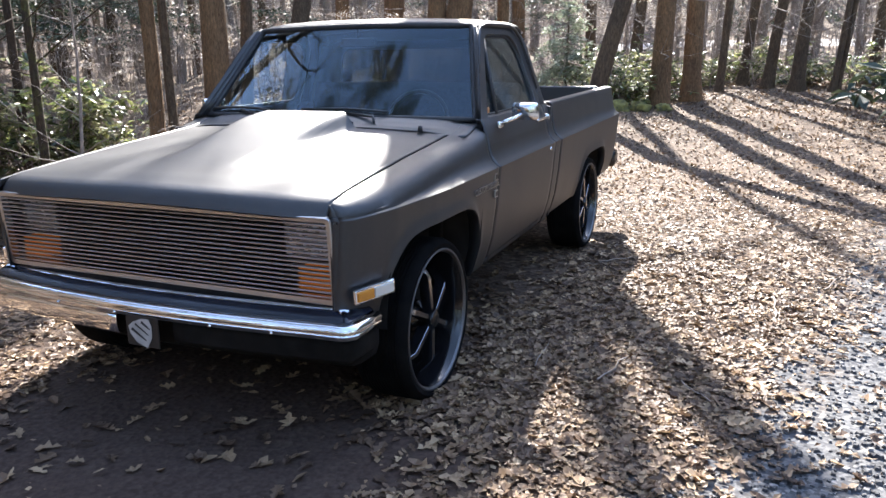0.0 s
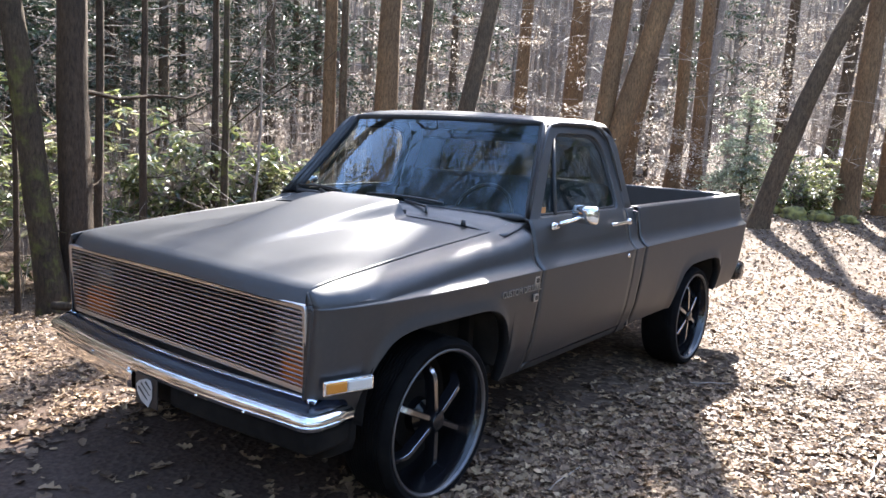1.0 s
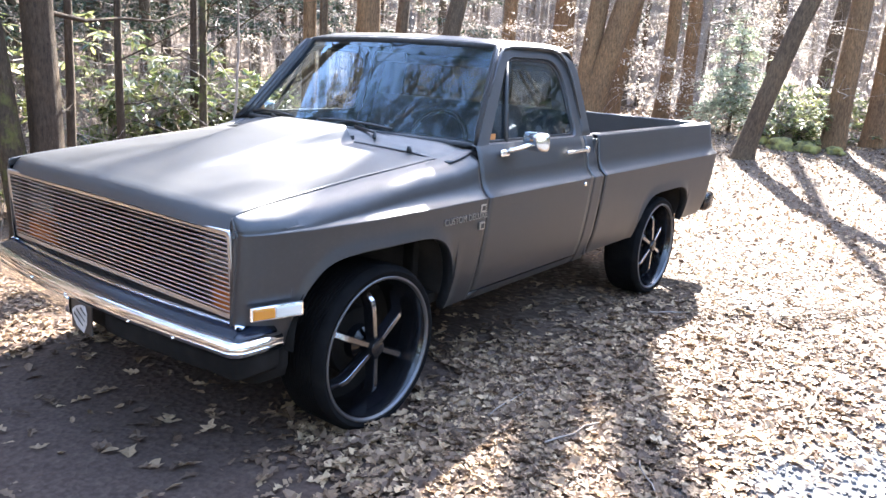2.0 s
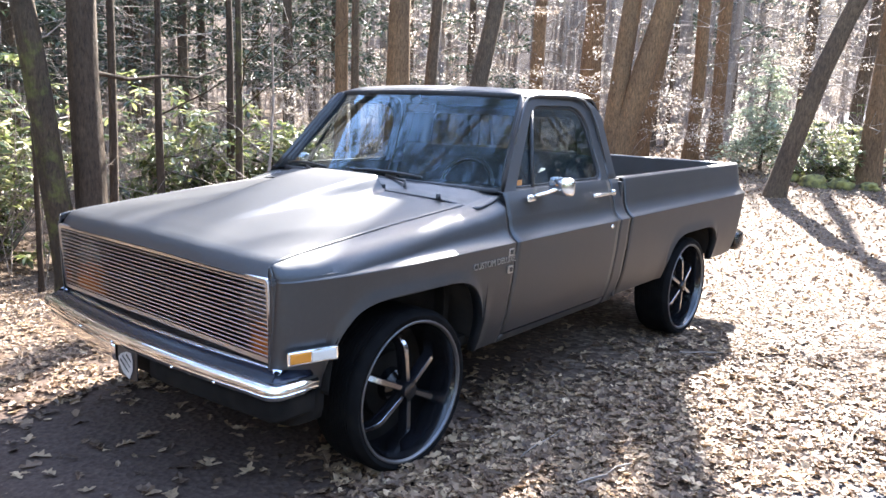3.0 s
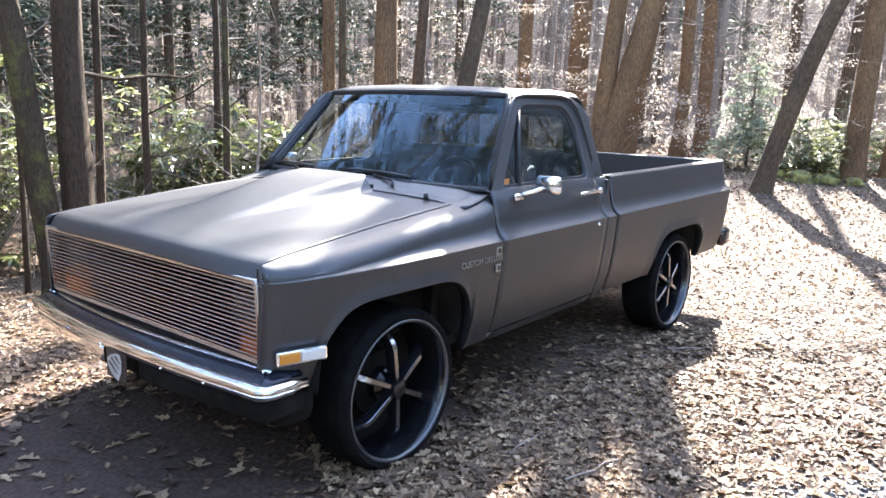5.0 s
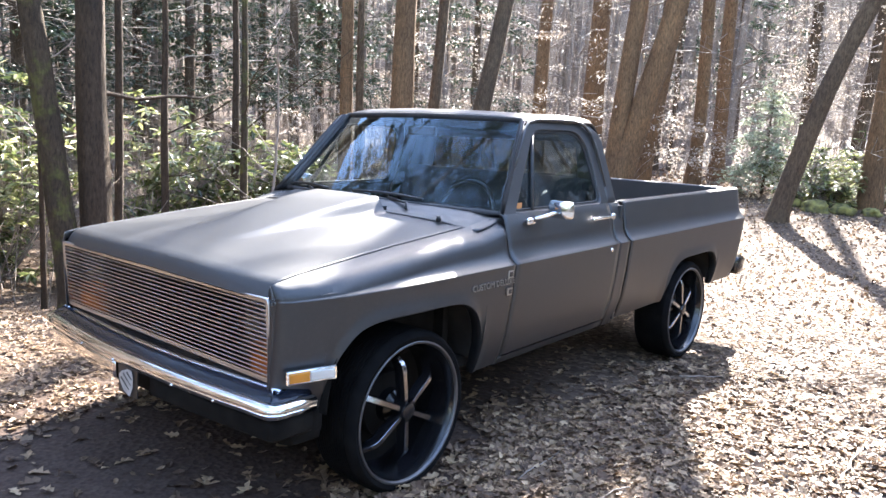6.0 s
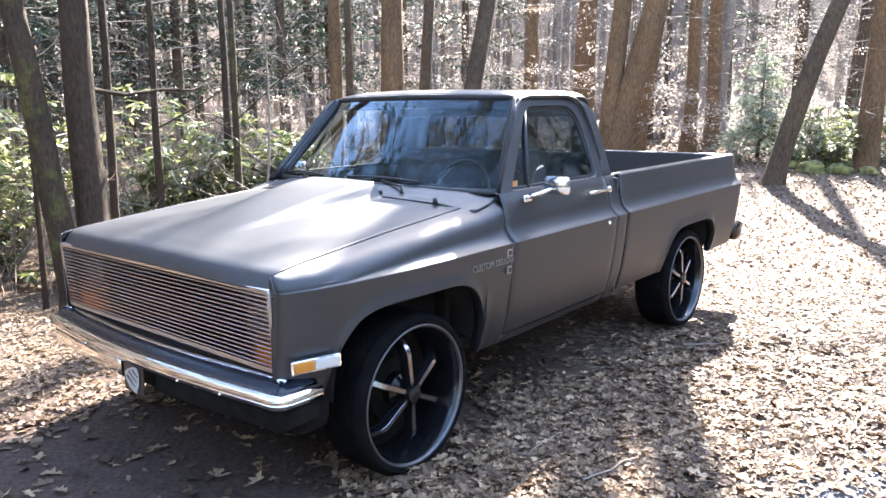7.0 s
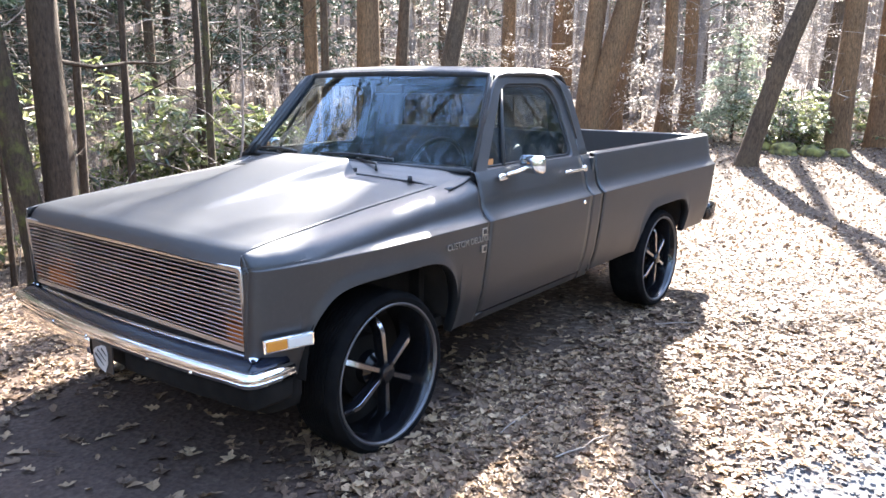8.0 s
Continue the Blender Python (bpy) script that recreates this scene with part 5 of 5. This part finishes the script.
    for k, (x, y, r) in enumerate([(1.03, 17.1, 0.1), (1.5, 18.5, 0.12), (2.1, 17.6, 0.13), (2.75, 17.2, 0.15), (3.5, 17.0, 0.07), (3.62, 17.1, 0.06), (4.6, 20.0, 0.16), (6.2, 18.6, 0.13), (7.4, 21.5, 0.18)]):
        tree("tree", x, y, r, 14 + k % 3 * 2, (0.05 + 0.02 * (k % 3), 0.0), 30 + k, BARK, 6, 0.35, "slim bare tree behind the sunlit clearing")


def build_shrubs():
    spots = [(-4.6, 0.3, 0.9, 2.0), (-5.0, 2.2, 1.0, 2.0), (-5.9, 4.0, 0.9, 1.7), (-6.2, 5.2, 0.9, 1.3), (-7.9, 0.0, 1.2, 2.3), (-5.6, -1.2, 1.0, 1.9)]
    for k, (x, y, w, h) in enumerate(spots):
        far = max(1.48, 17.0 / math.hypot(x - 2.97, y + 2.31))
        x, y = 2.97 + far * (x - 2.97), -2.31 + far * (y + 2.31)
        shrub(x, y, w * far * 0.95, 1.5 + far * (h - 1.45) - float(ground_z(x, y)), 60 + k, 360, length=0.225, per=6)
    shrub(-1.05, 14.2, 1.05, 1.35, 80, 260, "evergreen shrub at the edge of the clearing")
    shrub(-0.4, 15.3, 0.9, 1.2, 82, 120, "evergreen shrub at the edge of the clearing")
    for k, (x, y, w, h) in enumerate([(-1.5, 18.6, 1.1, 1.2), (0.2, 18.2, 1.0, 1.0), (1.6, 19.3, 1.2, 1.1), (2.9, 18.6, 1.1, 0.9), (4.2, 19.0, 1.2, 1.0), (5.6, 18.2, 1.2, 1.1), (6.8, 19.4, 1.2, 1.2)]):
        shrub(x, y, w, h, 90 + k, 150, "low dark brush below the trees beyond the clearing", length=0.16, per=5)


def mossy_stone(x, y, size, seed):
    rng = np.random.default_rng(seed)
    bm = bmesh.new()
    bmesh.ops.create_icosphere(bm, subdivisions=3, radius=1.0)
    for v in bm.verts:
        n = noise.noise(v.co * 1.6 + Vector((seed, 0, 0))) * 0.5 + noise.noise(v.co * 5 + Vector((0, seed, 0))) * 0.2
        v.co *= 1 + n
        v.co = Vector((v.co.x * size, v.co.y * size * 0.8, v.co.z * size * 0.55))
    me = bpy.data.meshes.new("mossy_stone")
    bm.to_mesh(me)
    bm.free()
    me.materials.append(ROCK)
    me.polygons.foreach_set("use_smooth", [True] * len(me.polygons))
    ob = new("mossy_stone", me)
    ob.location = (x, y, float(ground_z(x, y)) + size * 0.2)
    tagged(ob, "low stone covered in yellow-green moss", "stone", "mossy stones")


def build_stones():
    for k, (x, y, r) in enumerate([(-0.75, 13.2, 0.28), (-0.3, 13.4, 0.22), (-1.2, 13.5, 0.2), (0.15, 13.7, 0.18)]):
        mossy_stone(x, y, r, 3 + k)
    log = thing("fallen_log", "short fallen branch lying at the foot of the trees", "log", at=(-5.3, 1.75, float(ground_z(-5.3, 1.75)) + 0.03))
    child("bark", big_mesh("bark", *tube_arrays(np.array([(-0.5, -0.2, 0), (-0.2, -0.06, 0.02), (0.1, 0.03, 0.02), (0.45, 0.2, 0.01)]), [0.05, 0.045, 0.04, 0.03], 10), BARK_MOSS), log)


def build_far_woods():
    rng = np.random.default_rng(77)
    trunks, twigs, beech, under = Heap(), Heap(), [], Heap()
    spots = []
    while len(spots) < 440:
        a, d = rng.uniform(-3.14, 3.14), 12 + 60 * rng.random() ** 0.9
        x, y = 0.5 + d * math.sin(a), -1 + d * math.cos(a)
        if -8 < y < 18.5 and x > -3.2 - 0.45 * (y - 4) and x < 9:
            continue
        if 35 < y < 43 and x > -7 or y < -8 and abs(x) < 4 and y > -11:
            continue
        if abs(a) > 1.2 and d > 42:
            continue
        if y < 18.5 and -3 < x < 8:
            continue
        if -21 < x < -2.5 and -6 < y < 12:
            continue
        if x > 5 and y < 17 and d < 24:
            continue
        if d < 27 and -0.95 < a < 0.35 and rng.random() < 0.93:      # the wood is thin towards the sun
            continue
        spots.append((x, y))
    for k in range(300):                                   # the hillside
        a, d = rng.uniform(-1.3, 0.95), rng.uniform(28, 72)
        x, y = 0.5 + d * math.sin(a), -1 + d * math.cos(a)
        if not (35 < y < 43 and x > -7):
            z, h = float(ground_z(x, y)) - 0.2, rng.uniform(10, 18)
            w = rng.normal(0, 0.5, 2)
            trunks.tube(np.array([(x, y, z), (x + w[0] * 0.3, y + w[1] * 0.3, z + h * 0.5), (x + w[0], y + w[1], z + h)]), np.array([1, 0.7, 0.3]) * rng.uniform(0.06, 0.22), 7)
            for j in range(5):
                q = np.array([x, y, z + rng.uniform(0.5, 6)])
                e = rng.normal(0, 1.2, 3) * (1, 1, 0.4)
                twigs.tube(np.array([q, q + e * 0.5 + (0, 0, 0.15), q + e]), [0.04, 0.03, 0.012], 3)
    for x, y in spots:
        h, r = rng.uniform(13, 22), rng.choice([0.06, 0.1, 0.14, 0.2, 0.27], p=[0.36, 0.3, 0.2, 0.1, 0.04])
        z = float(ground_z(x, y)) - 0.1
        lean = rng.normal(0, 0.035, 2)
        hs = np.linspace(0, h, 9)
        path = np.stack([x + lean[0] * hs, y + lean[1] * hs, z + hs], -1) + np.concatenate([np.zeros((1, 3)), np.cumsum(rng.normal(0, 0.05, (8, 3)) * (1, 1, 0), axis=0)])
        trunks.tube(path, r * np.linspace(1, 0.25, 9) * np.array([1.35] + [1] * 8), 9)
        for k in range(rng.integers(6, 10) if math.hypot(x, y) < 45 else 4):
            i = int(rng.integers(0, 8))
            a = rng.random() * 6.283
            grow(trunks, twigs, path[i] + (path[i + 1] - path[i]) * rng.random() if i < 8 else path[i], (math.cos(a), math.sin(a), rng.uniform(-0.1, 0.7)), 0.02 + r * 0.14, rng.uniform(1.5, 4.5), 1, rng, 0, 4)
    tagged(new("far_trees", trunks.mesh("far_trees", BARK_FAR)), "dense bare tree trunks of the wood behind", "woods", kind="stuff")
    # undergrowth: bent twigs and saplings
    n = 3800
    for k in range(n):
        a, d = rng.uniform(-1.6, 0.75), 6.5 + 36 * rng.random() ** 0.8
        x, y = 0.5 + d * math.sin(a), -1 + d * math.cos(a)
        if y < 17.5 and x > -10.2 - 0.1 * max(0, y - 2) + 0.25 * max(0, y - 9) or y < -3:
            continue
        z = float(ground_z(x, y))
        h = rng.uniform(0.6, 3.0)
        w = rng.normal(0, 0.45, 2)
        p = np.array([(x, y, z - 0.05), (x + w[0] * 0.2, y + w[1] * 0.2, z + h * 0.4), (x + w[0] * 0.6, y + w[1] * 0.6, z + h * 0.75), (x + w[0] * 1.3, y + w[1] * 1.3, z + h)])
        under.tube(p, [0.012, 0.009, 0.006, 0.002], 3)
        for j in range(5):
            f = rng.uniform(0.3, 1)
            q = p[1] + (p[3] - p[1]) * f
            e = rng.normal(0, 0.35, 3) + np.array([0, 0, 0.12])
            under.tube(np.array([q, q + e * 0.5 + rng.normal(0, 0.05, 3), q + e]), [0.005, 0.004, 0.0015], 3)
            if rng.random() < 0.30:
                m = rng.integers(4, 11)
                beech.append(q + e * rng.uniform(0.2, 1.1, (m, 1)) + rng.normal(0, 0.10, (m, 3)))
    tagged(new("far_twigs", twigs.mesh("far_twigs", TWIG)), "fine bare twigs of the far trees", "twigs", kind="stuff")
    # pale dry leaves that still hang on young beeches
    for x, y, h, w, m in [(-8.0, 13.0, 4.2, 1.6, 900), (-6.2, 14.2, 4.5, 1.5, 900), (-5.2, 16.5, 4.0, 1.5, 700), (-3.0, 17.5, 3.5, 1.6, 700), (-9.5, 12.0, 3.8, 1.4, 500), (-1.6, 20.5, 4.5, 1.8, 700), (0.8, 21.0, 4.0, 2.0, 600), (-3.4, 13.6, 1.6, 0.8, 250), (-6.6, 6.6, 1.5, 0.9, 260), (-8.6, 10.6, 4.5, 1.3, 600), (-10.5, 9.0, 3.2, 1.4, 500), (-5.4, 11.0, 2.2, 1.0, 300), (2.4, 19.5, 1.4, 1.8, 400), (5.0, 19.0, 1.2, 1.8, 400), (-2.2, 24.0, 6.0, 2.2, 900), (-7.0, 21.0, 6.5, 2.2, 1100), (-1.8, 16.2, 5.5, 1.6, 800), (0.2, 17.0, 6.0, 1.8, 800), (-2.6, 19.5, 7.0, 2.2, 900), (-4.0, 13.2, 1.6, 1.0, 500), (-3.2, 14.3, 1.4, 1.0, 400)]:
        sprays = max(6, m // 26)
        z0 = float(ground_z(x, y))
        p = []
        for k in range(sprays):
            a, hh = rng.random() * 6.283, z0 + h * (0.3 + 0.7 * rng.random())
            root = np.array([x, y, hh]) + rng.normal(0, 0.2, 3)
            out = np.array([math.cos(a), math.sin(a), rng.uniform(-0.1, 0.3)]) * w * rng.uniform(0.5, 1.2)
            under.tube(np.array([root, root + out * 0.5 + (0, 0, 0.06), root + out]), [0.008, 0.005, 0.002], 4)
            f = rng.uniform(0.25, 1.05, (26, 1))
            p.append(root + out * f + rng.normal(0, 1, (26, 3)) * (0.14, 0.14, 0.05))
        p = np.concatenate(p)
        beech.append(p)
    # long thin branches that arch between the trunks
    for k in range(1300):
        a, d = rng.uniform(-1.5, 0.3), rng.uniform(8, 24)
        x, y = 0.5 + d * math.sin(a), -1 + d * math.cos(a)
        if y < 13 and x > -10.5 - 0.1 * max(0, y - 2):
            continue
        q = np.array([x, y, float(ground_z(x, y)) + rng.uniform(0.8, 6.0)])
        e = rng.normal(0, 0.7, 3) * (1, 1, 0.45)
        path = np.array([q, q + e * 0.4 + rng.normal(0, 0.06, 3), q + e * 0.8 + rng.normal(0, 0.1, 3), q + e * 1.3 + (0, 0, rng.uniform(-0.3, 0.3))])
        under.tube(path, np.array([0.011, 0.008, 0.005, 0.002]) * rng.uniform(0.6, 1.5), 4)
        for j in range(4):
            o = path[1] + (path[3] - path[1]) * rng.random()
            w = rng.normal(0, 0.3, 3)
            under.tube(np.array([o, o + w * 0.5 + rng.normal(0, 0.04, 3), o + w]), [0.004, 0.003, 0.001], 3)
    tagged(new("undergrowth", under.mesh("undergrowth", TWIG)), "tangle of thin bare twigs and saplings", "undergrowth", kind="stuff")
    p = np.concatenate(beech)
    n = len(p)
    ln = rng.uniform(0.04, 0.08, n)
    v, q = small_leaves(p, rng.random(n) * 6.28, rng.normal(0.3, 0.5, n), rng.normal(0, 0.5, n), ln, ln * 0.55, rng.uniform(-0.1, 0.1, n), rng)
    tagged(new("beech_leaves", big_mesh("beech_leaves", v, q, BEECH, False)), "pale tan dry beech leaves hanging on young trees", "leaves", kind="stuff")


build_named_trees()
build_shrubs()
build_stones()
build_far_woods()


def hemlock(x, y, r, height, seed, coarse=False, first=0.12, dense=1.0, needle=0.23, spread=3.0, leaf=NEEDLE, label="dark green hemlock tree in the shade of the wood"):
    """An evergreen with drooping flat sprays of short needles."""
    rng = np.random.default_rng(seed)
    z0 = float(ground_z(x, y)) - 0.1
    base = thing("hemlock", label, "tree", "evergreen trees", at=(x, y, z0))
    hs = np.linspace(0, height, 10)
    path = np.stack([np.sin(hs * 0.3 + seed) * 0.06, np.cos(hs * 0.27) * 0.06, hs], -1)
    child("trunk", big_mesh("trunk", *tube_arrays(path, r * np.linspace(1, 0.15, 10), 10), BARK), base)
    limbs, tips = Heap(), []
    for k in range(int(height * dense * (4 if coarse else 5))):
        h = rng.uniform(first, 0.98) * height
        a, long = rng.random() * 6.283, (1.05 - h / height) * spread + 0.13 * spread
        p0 = np.array([0, 0, h])
        way = np.array([math.cos(a), math.sin(a), 0.12])
        pts = np.array([p0 + way * long * f - np.array([0, 0, 0.28 * long * f * f]) for f in np.linspace(0, 1, 5)])
        limbs.tube(pts, [0.02, 0.015, 0.01, 0.007, 0.003], 4)
        m = int((5 if coarse else 9) * long * (0.23 / needle) ** 1.3)
        f = rng.uniform(0.2, 1.05, m)
        q = p0 + way * (long * f)[:, None] - np.array([0, 0, 1]) * (0.28 * long * f * f)[:, None]
        side = np.array([-math.sin(a), math.cos(a), 0])
        tips.append(q + side * (rng.normal(0, 0.22, m) * long * 0.6)[:, None] - np.array([0, 0, 1]) * np.abs(rng.normal(0, 0.08, m))[:, None])
    tagged(child("branchwork", limbs.mesh("branchwork", TWIG), base), kind="stuff")
    tips = np.concatenate(tips)
    tagged(child("foliage", big_mesh("foliage", *whorl_leaves(tips, rng, 3, 0.42 if coarse else needle, 0.42, 0.25, small_leaves), leaf, False), base, "drooping dark green needles"), kind="stuff")


def build_hemlocks():
    for k, (x, y, r, h) in enumerate([(-18.5, 3.5, 0.16, 12), (-22.5, 8.0, 0.2, 14), (-17.0, 1.0, 0.16, 11), (-19.0, 6.0, 0.2, 14), (-18.0, 14.5, 0.2, 14), 
                                      (-22.0, 11.0, 0.2, 15), (-11.0, -2.0, 0.14, 9), (-22.0, 19.0, 0.2, 15), (-16.0, 22.0, 0.2, 14), (-8.0, 29.0, 0.2, 14), (3.0, 31.0, 0.18, 12), (-12.0, 33.0, 0.2, 14), (-10.5, -0.6, 0.16, 15), (-13.5, -2.5, 0.2, 16), (-9.5, -4.5, 0.15, 13), (-19.0, 17.5, 0.2, 15), (-24.0, 15.0, 0.2, 16), (-21.0, 24.0, 0.2, 15), (-26.0, 21.0, 0.2, 16), (-20.0, 8.5, 0.2, 14), (-20.5, 12.0, 0.2, 15), (-23.0, 5.0, 0.2, 14), (-25.5, 10.0, 0.2, 16), (-28.0, 14.5, 0.2, 17), (-24.5, 18.0, 0.2, 16)]):
        hemlock(x, y, r, h, 200 + k)
    # added out of view: dark crowns that cover the sky mirrored in the windscreen
    for k, (x, y, h) in enumerate([(-4.5, -1.9, 17), (-2.7, -3.3, 16), (-7.2, -2.2, 15)]):
        hemlock(x, y, 0.15, h, 260 + k, False, 0.36, 0.7, 0.1)
    # sapling whose pale needle colour has the sunlight put in
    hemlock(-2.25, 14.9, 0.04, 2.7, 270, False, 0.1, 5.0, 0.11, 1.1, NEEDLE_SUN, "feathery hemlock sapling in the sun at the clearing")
    rng = np.random.default_rng(12)
    for k in range(54):                          # unseen hemlocks added round the drive to block the low sky
        a = radians(-215 + 5.6 * k)
        d = (11.5, 15.5)[k % 2] + rng.uniform(-1, 1)
        x, y = 1.5 + d * math.cos(a), 2.0 + d * math.sin(a)
        if (x > 5.5 or y < -9) and y < 17:
            hemlock(x, y, 0.18, rng.uniform(5.5, 8.5), 300 + k, True)


def build_trees_behind():
    """The wood goes on round the drive; the windscreen mirrors it."""
    for k, (x, y, r, lean) in enumerate([(-9.0, -0.9, 0.08, 0.05), (-11.5, -3.0, 0.09, 0.02), (-12.5, 1.0, 0.16, 0.03), (-1.6, -10.5, 0.22, 0.02), (-3.9, -9.0, 0.16, 0.05), (1.2, -13.0, 0.25, -0.03), (-6.5, -11.0, 0.2, 0.0), (4.5, -11.5, 0.2, -0.05), (-8.0, -6.0, 0.1, 0.03), (9.0, -5.0, 0.22, -0.04), (9.5, 3.0, 0.2, 0.0), (0.2, -17.0, 0.2, 0.0), (-4.0, -16.0, 0.22, 0.03), (-5.0, -4.2, 0.09, 0.0), (-6.4, -5.2, 0.1, 0.03), (-4.2, -6.4, 0.1, -0.02), (-7.4, -3.4, 0.11, 0.0)]):
        tree("tree", x, y, r, 17 + k % 3, (lean, 0.03), 120 + k, BARK, 11, 0.2, "bare tree beside the drive, with fine twigs", depth=3 if k in (0, 1, 8) or k > 12 else 2)


build_hemlocks()
build_trees_behind()
